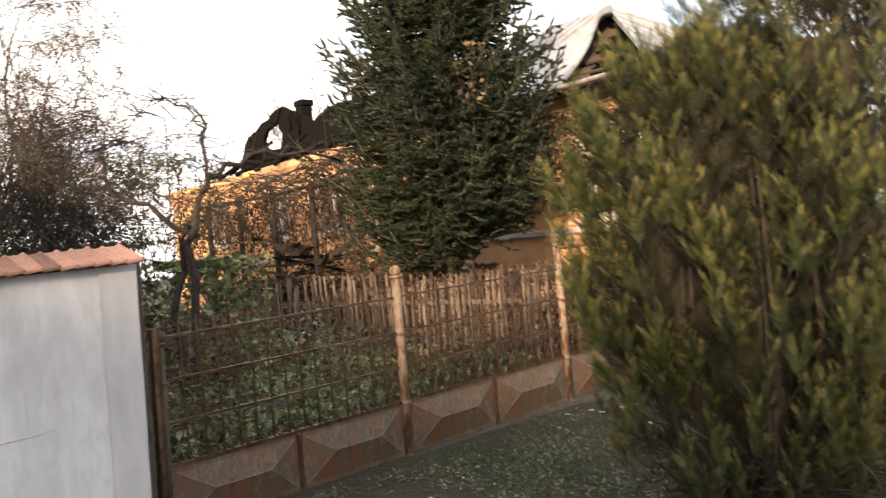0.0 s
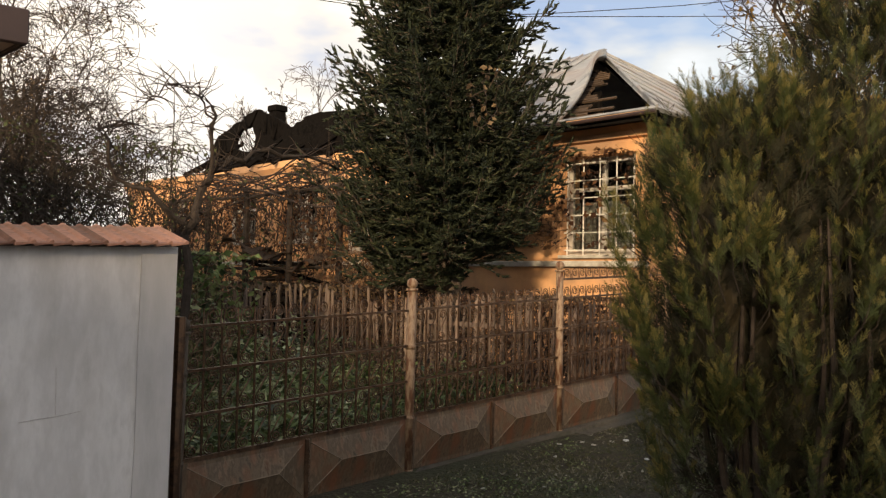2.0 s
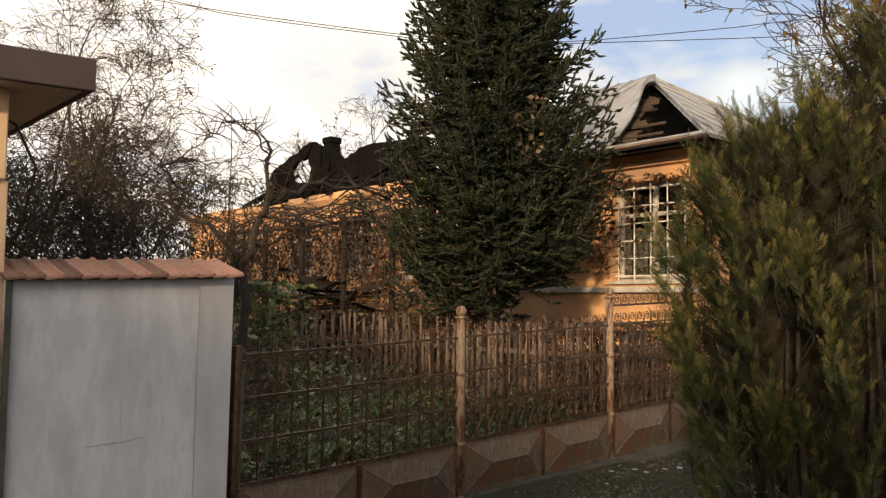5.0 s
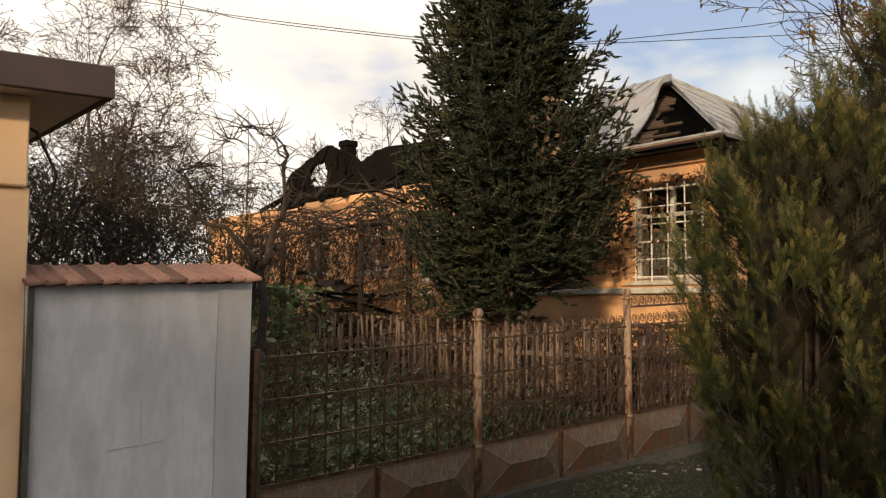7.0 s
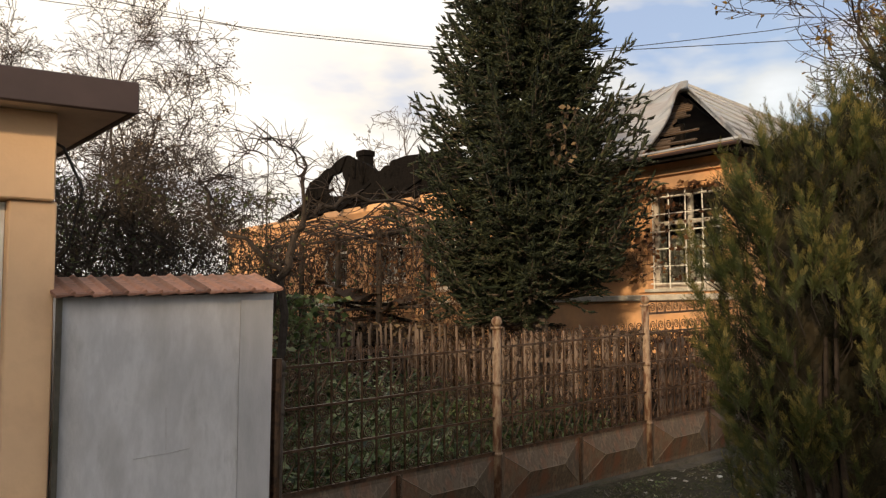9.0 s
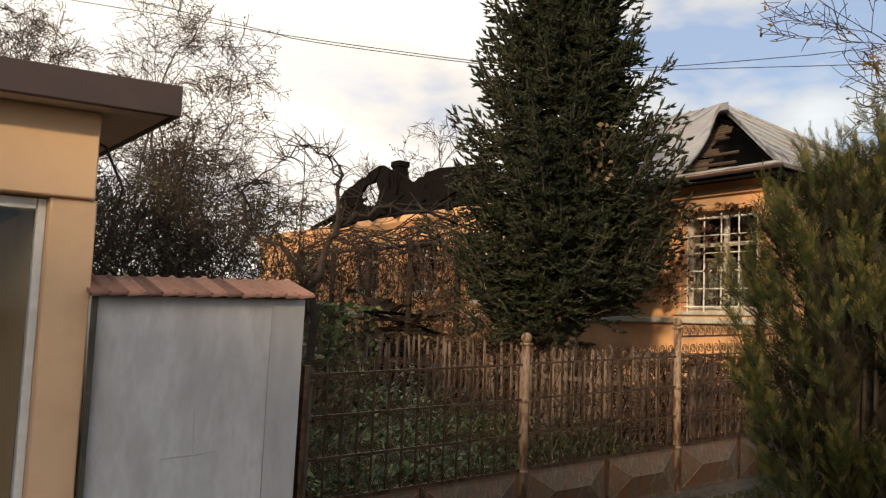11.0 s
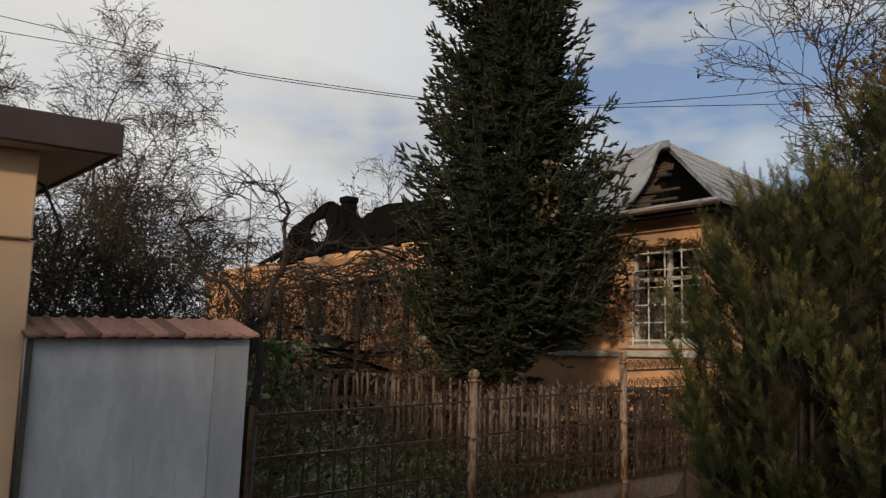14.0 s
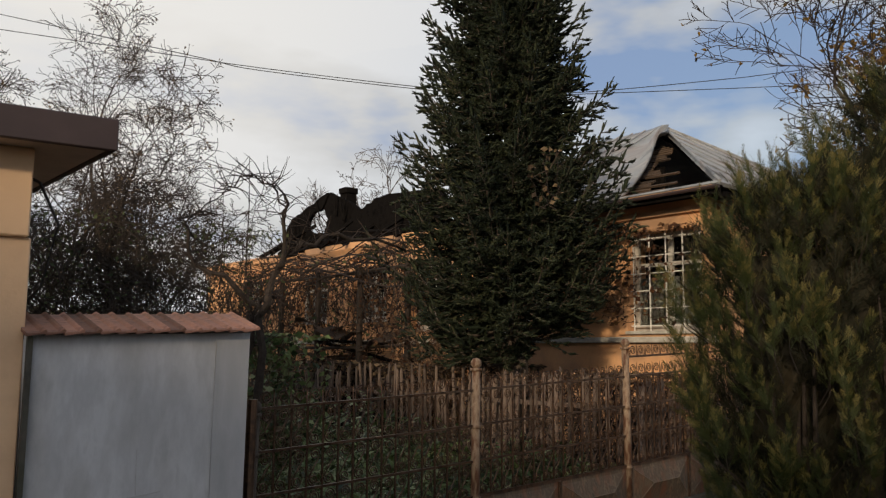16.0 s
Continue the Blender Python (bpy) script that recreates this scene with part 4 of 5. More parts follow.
def spruce(cx, cy, height, label):
    rng = random.Random(21)
    t = thing("spruce_tree", (cx, cy, ground_z(cx, cy)), label, "tree")
    s = Soup()
    s.tube([(0.16, -0.10, -0.05), (0.12, -0.07, 0.8), (0.08, -0.04, 3), (0, 0, 6), (0, 0, height)], [0.17, 0.13, 0.10, 0.06, 0.01], 10)
    link("trunk", s.mesh("trunk"), M_BARK, t)
    wood, shoots = Soup(), []

    def radius(z):
        if z < 2.2:
            return 1.08 + 0.30 * max(0, (z - 1.2) / 1.0)
        return 1.38 * (1 - ((z - 2.2) / (height - 2.2)) ** 1.3) + 0.03

    def shoot(p, d, length):
        shoots.append((tuple(p), tuple(d), length, 0.16 + 0.3 * (length - 0.1), tuple(rand_dir(rng))))

    def branchlet(p, d, length, bend):
        """A side branch with shoots on both sides, its end turned up."""
        n = 4
        pts = [p]
        for k in range(n):
            d = (d + Vector((0, 0, bend)) + rand_dir(rng) * 0.10).normalized()
            pts.append(pts[-1] + d * (length / n))
        wood.tube([pts[0], pts[2], pts[4]], [0.007, 0.005, 0.003], 3, cap=False)
        side = d.cross(Vector((0, 0, 1)))
        side = side.normalized() if side.length > 1e-3 else Vector((1, 0, 0))
        m = max(3, int(length / 0.039))
        for k in range(m):
            f = (k + rng.random()) / m * n
            i0 = min(n - 1, int(f))
            q = pts[i0].lerp(pts[i0 + 1], f - i0)
            sg = 1 if k % 2 else -1
            dd = d * 0.75 + side * sg * rng.uniform(0.35, 0.9) + Vector((0, 0, rng.uniform(-0.25, 0.55)))
            shoot(q, dd.normalized(), rng.uniform(0.05, 0.095))
        shoot(pts[-1] - d * 0.04, (d + Vector((0, 0, 0.35))).normalized(), rng.uniform(0.07, 0.13))

    z = 1.42
    while z < height - 0.1:
        r = radius(z)
        low = z < 7.2
        n = 9 if z < 6 else 7
        a0 = rng.uniform(0, 6.28)
        for i in range(n):
            a = a0 + i * 6.283 / n + rng.gauss(0, 0.20)
            L = r * rng.choice((0.62, 0.78, 0.86, 0.94, 1.0, 1.06)) * rng.uniform(0.93, 1.06)
            if rng.random() < 0.12:
                L *= 1.24
            d = Vector((math.cos(a), math.sin(a), 0))
            sag = rng.uniform(0.12, 0.42)
            bare = d.x * 0.75 - d.y * 0.66                      # the skirt is bare towards the street
            if z < 1.68 and bare > 0.05:
                L *= 0.18
            elif z < 2.0 and bare > 0.05:
                sag *= 0.5
            z1 = z + rng.uniform(-0.08, 0.08)
            pts = [Vector((0, 0, z1)) + d * (L * k / 6) + Vector((0, 0, L * (-sag * k / 6 + 0.62 * (k / 6) ** 3))) for k in range(7)]
            wood.tube(pts, [0.022 - 0.018 * k / 6 for k in range(7)], 4, cap=False)
            sd = Vector((-d.y, d.x, 0))
            m = max(3, int((5 if low else 2) + L * (11 if low else 4)))
            for k in range(m):
                u = 0.25 + 0.75 * (k + rng.random()) / m
                f = u * 6
                i0 = min(5, int(f))
                p = pts[i0].lerp(pts[i0 + 1], f - i0)
                sg = 1 if k % 2 else -1
                dd = d * rng.uniform(0.55, 1.0) + sd * sg * rng.uniform(0.4, 1.0) * (1.2 - u * 0.7) + Vector((0, 0, rng.uniform(-0.5, 0.35)))
                branchlet(p, dd.normalized(), (0.14 + 0.36 * (1 - u) * min(1.2, L)) * rng.uniform(0.75, 1.2), rng.uniform(-0.05, 0.20))
            tipd = (pts[6] - pts[5]).normalized()
            for _ in range(4):
                dd = (tipd + Vector((0, 0, rng.uniform(0.1, 0.9))) + rand_dir(rng) * 0.45).normalized()
                shoot(pts[5].lerp(pts[6], rng.random()), dd, rng.uniform(0.09, 0.15))
            shoot(pts[6] - tipd * 0.03, (tipd + Vector((0, 0, 0.5))).normalized(), rng.uniform(0.13, 0.21))
        z += 0.155 if low else 0.26
    for i in range(3400):                                      # old dull growth close to the trunk
        z = rng.uniform(1.75, 7.4)
        a = rng.uniform(0, 6.283)
        o = Vector((math.cos(a), math.sin(a), 0))
        if z < 1.9 and o.x * 0.75 - o.y * 0.66 > 0.0:
            continue
        d = (o + Vector((0, 0, rng.uniform(-0.6, 0.3))) + rand_dir(rng) * 0.5).normalized()
        shoots.append((tuple(Vector((0.06, -0.03, z)) + o * radius(z) * rng.uniform(0.08, 0.6)), tuple(d), rng.uniform(0.16, 0.30), 0.26, tuple(rand_dir(rng))))
    tagged(link("limb", wood.mesh("limb"), M_BARK, t), kind="stuff")
    scatter("crown", [bottlebrush(rng) for _ in range(7)], shoots, M_NEEDLE, t, "dense dark green needle shoots")


spruce(6.84, 7.71, 9.8, "tall dark green spruce with drooping needle branches")


# ---- the cypress beside the path ----
def plume(rng):
    """A flat feathery spray of scale leaves along +z, 1 long: arrays of points and triangles."""
    v, f, tips = [], [], []

    def strip(p, q, w0, w1, sd, tip=False):
        k = len(v)
        v.extend([p - sd * w0, p + sd * w0, q + sd * w1, q - sd * w1])
        (tips if tip else f).extend([(k, k + 1, k + 2), (k, k + 2, k + 3)])

    X, Y, Z = np.eye(3)
    bend = rng.uniform(-0.15, 0.15)
    ax = lambda u: Z * u + X * bend * u * u + Y * 0.12 * u * u
    for i in range(5):
        strip(ax(i / 5), ax((i + 1) / 5), 0.012 * (1 - i / 6), 0.012 * (1 - (i + 1) / 6), X)
    n = 11
    for i in range(n):
        u = 0.10 + 0.86 * i / n
        for sg in (-1, 1):
            ln = 0.35 * (1 - u) ** 0.7 * rng.uniform(0.65, 1.1) + 0.05
            d = Z * 0.82 + X * sg * rng.uniform(0.36, 0.62) + Y * rng.uniform(-0.35, 0.35)
            d /= np.linalg.norm(d)
            sd = np.cross(d, Y)
            p = ax(u)
            strip(p, p + d * ln, 0.009, 0.004, sd, u > 0.5)
            for j in range(2):
                w = 0.30 + 0.60 * j / 2
                for s2 in (-1, 1):
                    e = d * 0.75 + sd * s2 * 0.65 + Y * rng.uniform(-0.2, 0.2)
                    q = p + d * ln * w
                    l2 = ln * 0.44 * (1.1 - w)
                    k = len(v)
                    v.extend([q - d * 0.013, q + d * 0.015, q + e * l2])
                    (tips if u > 0.5 else f).append((k, k + 1, k + 2))
    return np.array(v), np.array(f), np.array(tips)


def cypress(cx, cy, lobes, label, seed=4, count=6500):
    rng = random.Random(seed)
    t = thing("cypress", (cx, cy, ground_z(cx, cy)), label, "shrub")
    kinds = [plume(rng) for _ in range(10)]
    wood = Soup()
    for i in range(26):
        a = rng.uniform(0, 6.28)
        r = rng.uniform(0.05, 0.5)
        x, y = r * math.cos(a), r * math.sin(a)
        wood.tube([(x * 0.3, y * 0.3, -0.03), (x * 0.8, y * 0.8, 0.5), (x, y, 1.1), (x * 0.9, y * 0.9, 1.9)], [0.03, 0.022, 0.015, 0.006], 5)
    for i in range(900):
        a = rng.uniform(0, 6.28)
        r = rng.uniform(0.25, 0.72)
        p = Vector((r * math.cos(a) + 0.2, r * math.sin(a) - 0.1, rng.uniform(0.03, 0.55)))
        d = rand_dir(rng, -0.7, 0.5)
        wood.tube([p, p + d * 0.10, p + d * 0.2 + Vector((0, 0, -0.06))], [0.004, 0.003, 0.001], 3, cap=False)
    tot = sum(l[3] * l[4] for l in lobes)
    sprays, inner = [], []

    def surface(lobe, a, u):
        lx, ly, z0, r, h, pw = lobe
        prof = min(1.0, 0.66 + 0.85 * u) * (1 - 0.66 * max(0.0, (u - pw) / (1 - pw)) ** 2)
        return Vector((lx, ly, z0 + h * u)), r * prof

    for lobe in lobes:
        n = int(count * lobe[3] * lobe[4] / tot / 10)
        for i in range(n):
            u = rng.random() ** 0.92
            a = rng.uniform(0, 6.283)
            if i % 11 == 0:                                    # some close the crown at the top
                u = rng.uniform(0.93, 1.0)
            c, rr = surface(lobe, a, u)
            if i % 11 == 0:
                rr *= math.sqrt(rng.random())
            o = Vector((math.cos(a), math.sin(a), 0))
            # each branch ends in an upright plume of sprays, some well proud of the rest
            push = rng.choice((0.76, 0.82, 0.87, 0.91, 0.95, 0.98, 1.0, 1.05))
            way = (o * rng.uniform(0.08, 0.50) + Vector((0, 0, 1)) + rand_dir(rng) * 0.16).normalized()
            ln = rng.uniform(0.20, 0.42) * (1.3 if u > 0.75 else 1.0)
            root = c + o * rr * push - way * ln * 0.5
            wood.tube([root - way * 0.1 - o * 0.08, root, root + way * ln * 0.5], [0.004, 0.003, 0.0008], 3, cap=False)
            m = rng.randint(8, 12)
            a1 = rng.uniform(0, 6.28)
            e1 = way.cross(Vector((0.3, 0.2, 0.1))).normalized()
            e2 = way.cross(e1)
            for k in range(m):
                w = (k + rng.random() * 0.6) / m
                b = a1 + k * 2.4
                side = e1 * math.cos(b) + e2 * math.sin(b)
                d = (way + side * (0.62 - 0.42 * w) * rng.uniform(0.7, 1.15)).normalized()
                sz = (0.20 - 0.09 * w) * rng.uniform(0.75, 1.2)
                sprays.append((tuple(root + way * (ln * w)), tuple(d), sz, sz, tuple(side + rand_dir(rng) * 0.5)))
        # inner sprays, coloured dark to stand for shade deep in the crown
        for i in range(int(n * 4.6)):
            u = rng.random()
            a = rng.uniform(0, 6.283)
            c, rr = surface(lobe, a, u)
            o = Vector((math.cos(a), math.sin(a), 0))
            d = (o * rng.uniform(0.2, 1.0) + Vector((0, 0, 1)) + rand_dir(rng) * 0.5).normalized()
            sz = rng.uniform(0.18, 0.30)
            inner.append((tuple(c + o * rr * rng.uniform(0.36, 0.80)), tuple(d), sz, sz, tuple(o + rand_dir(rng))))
    # uneven dark brown core added behind the sprays, so gaps look shaded
    for (lx, ly, z0, r, h, pw) in lobes:
        bm = bmesh.new()
        rings = []
        for j in range(19):
            u = 0.03 + 0.78 * j / 18
            prof = min(1.0, 0.62 + 0.85 * u) * (1 - 0.72 * max(0.0, (u - pw) / (1 - pw)) ** 2) * (0.35 + 0.65 * min(1, u * 5))
            ring = []
            for k in range(26):
                a = 2 * math.pi * k / 26
                rr = r * 0.33 * prof * (1 + 0.35 * noise.noise((3 * math.cos(a), 3 * math.sin(a), u * 7 + lx)) + rng.uniform(-0.06, 0.06))
                ring.append(bm.verts.new((lx + rr * math.cos(a), ly + rr * math.sin(a), z0 + h * u)))
            rings.append(ring)
        for p, q in zip(rings, rings[1:]):
            for k in range(26):
                bm.faces.new((p[k], p[(k + 1) % 26], q[(k + 1) % 26], q[k]))
        bm.faces.new(rings[0][::-1])
        bm.faces.new(rings[-1])
        part("dark_core", bm, M_CYPCORE, t, "dark brown core added to darken gaps between sprays")
    scatter("crown", [(k[0], k[1]) for k in kinds], sprays, M_CYPRESS, t, "feathery dark green sprays")
    scatter("spray_tip", [(k[0], k[2]) for k in kinds], sprays, M_CYPTIP, t, "yellowish spray tips")
    scatter("inner_foliage", [(k[0], k[1]) for k in kinds], inner, M_CYPCORE, t, "inner foliage coloured dark for shade inside the crown")
    tagged(link("stem", wood.mesh("stem"), M_BARK_DARK, t), kind="stuff")


cypress(4.04, 2.35, [(0.0, 0.0, 0.15, 0.80, 2.4, 0.72), (0.50, -0.28, 0.22, 0.80, 2.9, 0.65), (-0.26, 0.22, 0.75, 0.54, 1.68, 0.75)],
        "dense green garden cypress with yellowish spray tips")


# ---- bare trees ----
def bare_tree(name, at, height, spread, seed, label, depth=5, leaves=None, leaf_n=0, lean=(0, 0), trunk_r=0.11, leaf_size=0.05, fork=0.35, limit=99.0, rmin=0.0036, twig_mat=None, top=6.0, more=(3,), droop=1.0):
    t = thing(name, (at[0], at[1], at[2] if len(at) > 2 else ground_z(*at)), label, "tree")

    def grow(p, d, length, r, level):
        """Boughs that bend steadily one way, thin ones arching over; side shoots turn by turn on both sides."""
        pts, rad = [p], [r]
        n = 5 if level < 4 else 4
        e = p + d * length
        if math.hypot(e.x, e.y) > limit:
            d = (d + Vector((-e.x, -e.y, 0.8)).normalized() * 0.7).normalized()
            length *= 0.6
        turn = d.cross(rand_dir(rng)).normalized() * rng.uniform(0.04, 0.22)
        fall = (0.03, 0.06, 0.0, -0.09, -0.10, -0.06)[min(level, 5)] * rng.uniform(0.3, 1.7) * droop
        for i in range(n):
            d = (d + turn + rand_dir(rng) * 0.11 + Vector((0, 0, fall))).normalized()
            p = p + d * (length / n)
            pts.append(p)
            rad.append(max(rmin, r * (1 - 0.74 * (i + 1) / n)))
        (tr if level == 0 else s).tube(pts, rad, 8 if level == 0 else (5 if level < 3 else 3), cap=level < 2)
        if level >= depth:
            tips.extend(pts[2:])
            return
        kids = rng.randint(4, 6) if level < 2 or level in more else rng.randint(3, 5)
        side = d.cross(rand_dir(rng)).normalized()
        for k in range(kids):
            lead = k == kids - 1
            u = 1.0 if lead else min(1.0, fork + (1 - fork) * (k + rng.random()) / kids)
            f = u * n
            i0 = min(n - 1, int(f))
            q = pts[i0].lerp(pts[i0 + 1], f - i0)
            side = (-side + d.cross(rand_dir(rng)) * 0.7).normalized()
            dd = (pts[i0 + 1] - pts[i0]).normalized() * rng.uniform(0.5, 1.0) + side * spread * (0.25 if lead else rng.uniform(0.5, 1.0))
            dd.z += 0.30 if level < 2 else 0.05
            grow(q, dd.normalized(), length * rng.uniform(0.45, 0.78) * (1.15 - 0.45 * u), max(rmin, rad[n] if lead else rad[i0] * rng.uniform(0.40, 0.62)), level + 1)

    tall = height * 0.36
    for again in range(2):                                     # grown twice: the second time to the right height
        rng = random.Random(seed)
        s, tr, tips = Soup(), Soup(), []
        grow(Vector((0, 0, -0.05)), Vector((lean[0], lean[1], 1)).normalized(), tall, trunk_r, 0)
        tall *= top / max(v[2] for v in s.v)
    link("trunk", tr.mesh("trunk"), M_BARK, t)
    tagged(link("twig_mass", s.mesh("twig_mass"), twig_mat or M_TWIG, t, "tangled bare twigs"), kind="stuff")
    if leaves and leaf_n:
        lf = Soup()
        for i in range(leaf_n):
            p = rng.choice(tips) + rand_dir(rng) * 0.04
            d = rand_dir(rng, -1, 0.3)
            lf.leaf(p, d, d.cross(rand_dir(rng)).normalized(), leaf_size * rng.uniform(0.7, 1.3), leaf_size * 0.6, 0.1)
        tagged(link("foliage", lf.mesh("foliage"), leaves, t, "few withered leaves left"), kind="stuff")


bare_tree("fruit_tree", (2.72, 9.6), 7.0, 0.95, 8, "bare tangled old fruit tree behind the wall", leaves=M_DRY, leaf_n=2600, leaf_size=0.034, fork=0.2, limit=2.5, top=6.3, trunk_r=0.075, more=(2, 3, 4))
bare_tree("fruit_tree", (1.5, 10.8), 7.4, 1.0, 15, "bare tangled old fruit tree behind the wall", leaves=M_DRY, leaf_n=2200, leaf_size=0.034, fork=0.2, limit=2.3, top=6.9, trunk_r=0.08, more=(2, 3, 4))
bare_tree("fruit_tree", (3.5, 11.6), 5.6, 1.0, 7, "low bare fruit tree with dense twigs", leaves=M_DRY, leaf_n=900, leaf_size=0.034, fork=0.15, limit=1.7, top=4.9, trunk_r=0.06, more=(2, 3))
bare_tree("fruit_tree", (3.15, 10.5), 5.8, 1.0, 23, "bare spreading fruit tree with arching twigs", leaves=M_DRY, leaf_n=1200, leaf_size=0.034, fork=0.15, limit=1.9, top=5.3, trunk_r=0.06, more=(2, 3, 4))
bare_tree("fruit_tree", (2.4, 14.5), 7.2, 1.0, 44, "low bare fruit tree with dense twigs", fork=0.15, limit=2.4, top=6.6, trunk_r=0.07)
bare_tree("fruit_tree", (3.2, 9.0), 5.2, 1.0, 90, "low bare fruit tree with dense twigs", leaves=M_DRY, leaf_n=700, leaf_size=0.034, fork=0.15, limit=1.5, top=4.3, trunk_r=0.055, more=(2, 3))
bare_tree("street_tree", (9.2, 3.15), 8.8, 0.95, 31, "bare street tree with a few yellow leaves", leaves=M_AUTUMN, leaf_n=700, leaf_size=0.06, trunk_r=0.075, fork=0.15, limit=3.3, rmin=0.0042, twig_mat=M_BARK_DARK, top=7.6, more=(2, 3, 4), droop=-0.35)
bare_tree("far_tree", (13.4, 22.6), 12.5, 0.9, 17, "small bare tree far behind the house", depth=4, trunk_r=0.12, rmin=0.008, twig_mat=M_BARK, limit=1.3, fork=0.4, top=8.4)
bare_tree("far_tree", (14.9, 21.6), 12.0, 0.9, 18, "small bare tree far behind the house", depth=4, trunk_r=0.12, rmin=0.008, twig_mat=M_BARK, limit=1.3, fork=0.4, top=8.2)


# ---- the old vine tree beside the wall ----
def vine_tree():
    rng = random.Random(6)
    t = thing("vine_tree", (3.5, 8.0, ground_z(3.5, 8.0)), "gnarled dead climbing vine with an arching branch", "tree")
    s, tw = Soup(), Soup()

    def wob(pts, r0, r1, n=7):
        out = []
        for a, b in zip(pts, pts[1:]):
            for i in range(3):
                out.append(Vector(a).lerp(Vector(b), i / 3) + rand_dir(rng) * 0.05)
        out.append(Vector(pts[-1]))
        s.tube(out, [r0 + (r1 - r0) * i / (len(out) - 1) for i in range(len(out))], n)
        for p in out[len(out) // 3:]:
            for _ in range(5):
                d = rand_dir(rng, -0.6, 0.9)
                q = [p]
                for k in range(4):
                    d = (d + rand_dir(rng) * 0.35).normalized()
                    q.append(q[-1] + d * rng.uniform(0.05, 0.14))
                tw.tube(q, [0.007, 0.006, 0.005, 0.004, 0.002], 3, cap=False)
        return out
    wob([(-0.05, 0, -0.05), (0.0, 0, 1.0), (0.06, 0, 1.9), (0.20, 0, 2.35), (0.42, 0.05, 2.66), (0.9, 0.15, 2.85), (1.5, 0.3, 2.92), (2.3, 0.5, 2.86)], 0.052, 0.016)
    wob([(0.0, 0.1, -0.05), (-0.12, 0.1, 1.2), (0.0, 0.1, 1.9), (0.24, 0.05, 2.4), (0.28, 0.0, 2.9), (0.26, 0, 3.25)], 0.042, 0.014)
    wob([(0.26, 0, 3.0), (0.22, 0, 3.28), (0.0, 0, 3.36), (-0.25, 0, 3.32), (-0.35, 0, 3.20)], 0.014, 0.006, 5)
    wob([(0.10, 0.0, 2.0), (-0.3, 0.2, 2.35), (-0.65, 0.3, 2.55), (-0.7, 0.3, 2.9), (-0.4, 0.3, 3.0)], 0.032, 0.009, 6)
    for x, z in ((-0.05, 3.62), (-0.33, 3.2), (1.9, 3.4)):
        s.tube([(x, 0.2, 2.2), (x + 0.02, 0.2, z - 0.5), (x, 0.2, z)], [0.008, 0.006, 0.003], 4)
    link("stem", s.mesh("stem"), M_BARK_DARK, t)
    tagged(link("twig_mass", tw.mesh("twig_mass"), M_VINEDARK, t), kind="stuff")


vine_tree()


# ---- climbing vines, shrubs, weeds ----
def tangle(name, boxes, seed, label, category, stems, leaves, leaf_mat, leaf_size=0.05, step=0.12, up=0.25, stem_mat=None, stem_r=0.006):
    """Wandering stems that fill the given boxes, with leaves along them."""
    rng = random.Random(seed)
    b0 = boxes[0]
    t = thing(name, ((b0[0] + b0[1]) / 2, (b0[2] + b0[3]) / 2, 0.0), label, category)
    ox, oy = t.location.x, t.location.y
    st, lf = Soup(), Soup()
    vol = [(b[1] - b[0] + 0.2) * (b[3] - b[2]) * (b[5] - b[4]) for b in boxes]
    for b, v in zip(boxes, vol):
        for i in range(int(stems * v / sum(vol))):
            p = Vector((rng.uniform(b[0], b[1]) - ox, rng.uniform(b[2], b[3]) - oy, rng.uniform(b[4], b[5]) if rng.random() < 0.75 else b[4]))
            d = rand_dir(rng, -0.3, 1.0)
            pts = [p]
            for k in range(rng.randint(5, 11)):
                d = (d + rand_dir(rng) * 0.5 + Vector((0, 0, up * 0.4))).normalized()
                q = pts[-1] + d * step
                q = Vector((min(max(q.x, b[0] - ox), b[1] - ox), min(max(q.y, b[2] - oy), b[3] - oy), min(max(q.z, b[4]), b[5])))
                q += rand_dir(rng) * 0.02
                pts.append(q)
            st.tube(pts, [stem_r * (1 - 0.75 * k / (len(pts) - 1)) for k in range(len(pts))], 3, cap=False)
            for p in pts[1:]:
                if rng.random() < leaves:
                    dd = rand_dir(rng, -1, 0.4)
                    sz = leaf_size * rng.uniform(0.6, 1.4)
                    lf.leaf(p, dd, dd.cross(rand_dir(rng)).normalized(), sz, sz * 0.7, rng.uniform(-0.15, 0.15))
    tagged(link("stem_mass", st.mesh("stem_mass"), stem_mat or M_VINEWOOD, t), kind="stuff")
    if lf.f:
        tagged(link("foliage", lf.mesh("foliage"), leaf_mat, t), kind="stuff")
    return t


tangle("climbing_vine", [(7.3, 8.4, 10.2, 13.6, 0.6, 3.35), (7.3, 8.4, 13.6, 17.5, 0.6, 3.4), (7.0, 7.3, 9.6, 11.2, 0.5, 3.2)], 1, "leafless brown vines tangled over a yard trellis", "vine", 620, 0.45, M_VINELEAF, 0.065, step=0.15, stem_r=0.008, stem_mat=M_VINEDARK)
tangle("climbing_vine", [(8.45, 8.7, 6.2, 8.6, 2.0, 3.25), (8.2, 8.66, 7.1, 8.4, 2.2, 3.3)], 2, "withered red-brown creeper round the window", "vine", 190, 0.5, M_VINELEAF, 0.08, stem_mat=M_VINEDARK, stem_r=0.004)
tangle("climbing_vine", [(6.9, 7.6, 8.6, 10.2, 0.4, 1.9)], 9, "withered reddish bramble beside the spruce", "vine", 420, 0.35, M_VINELEAF, 0.06)
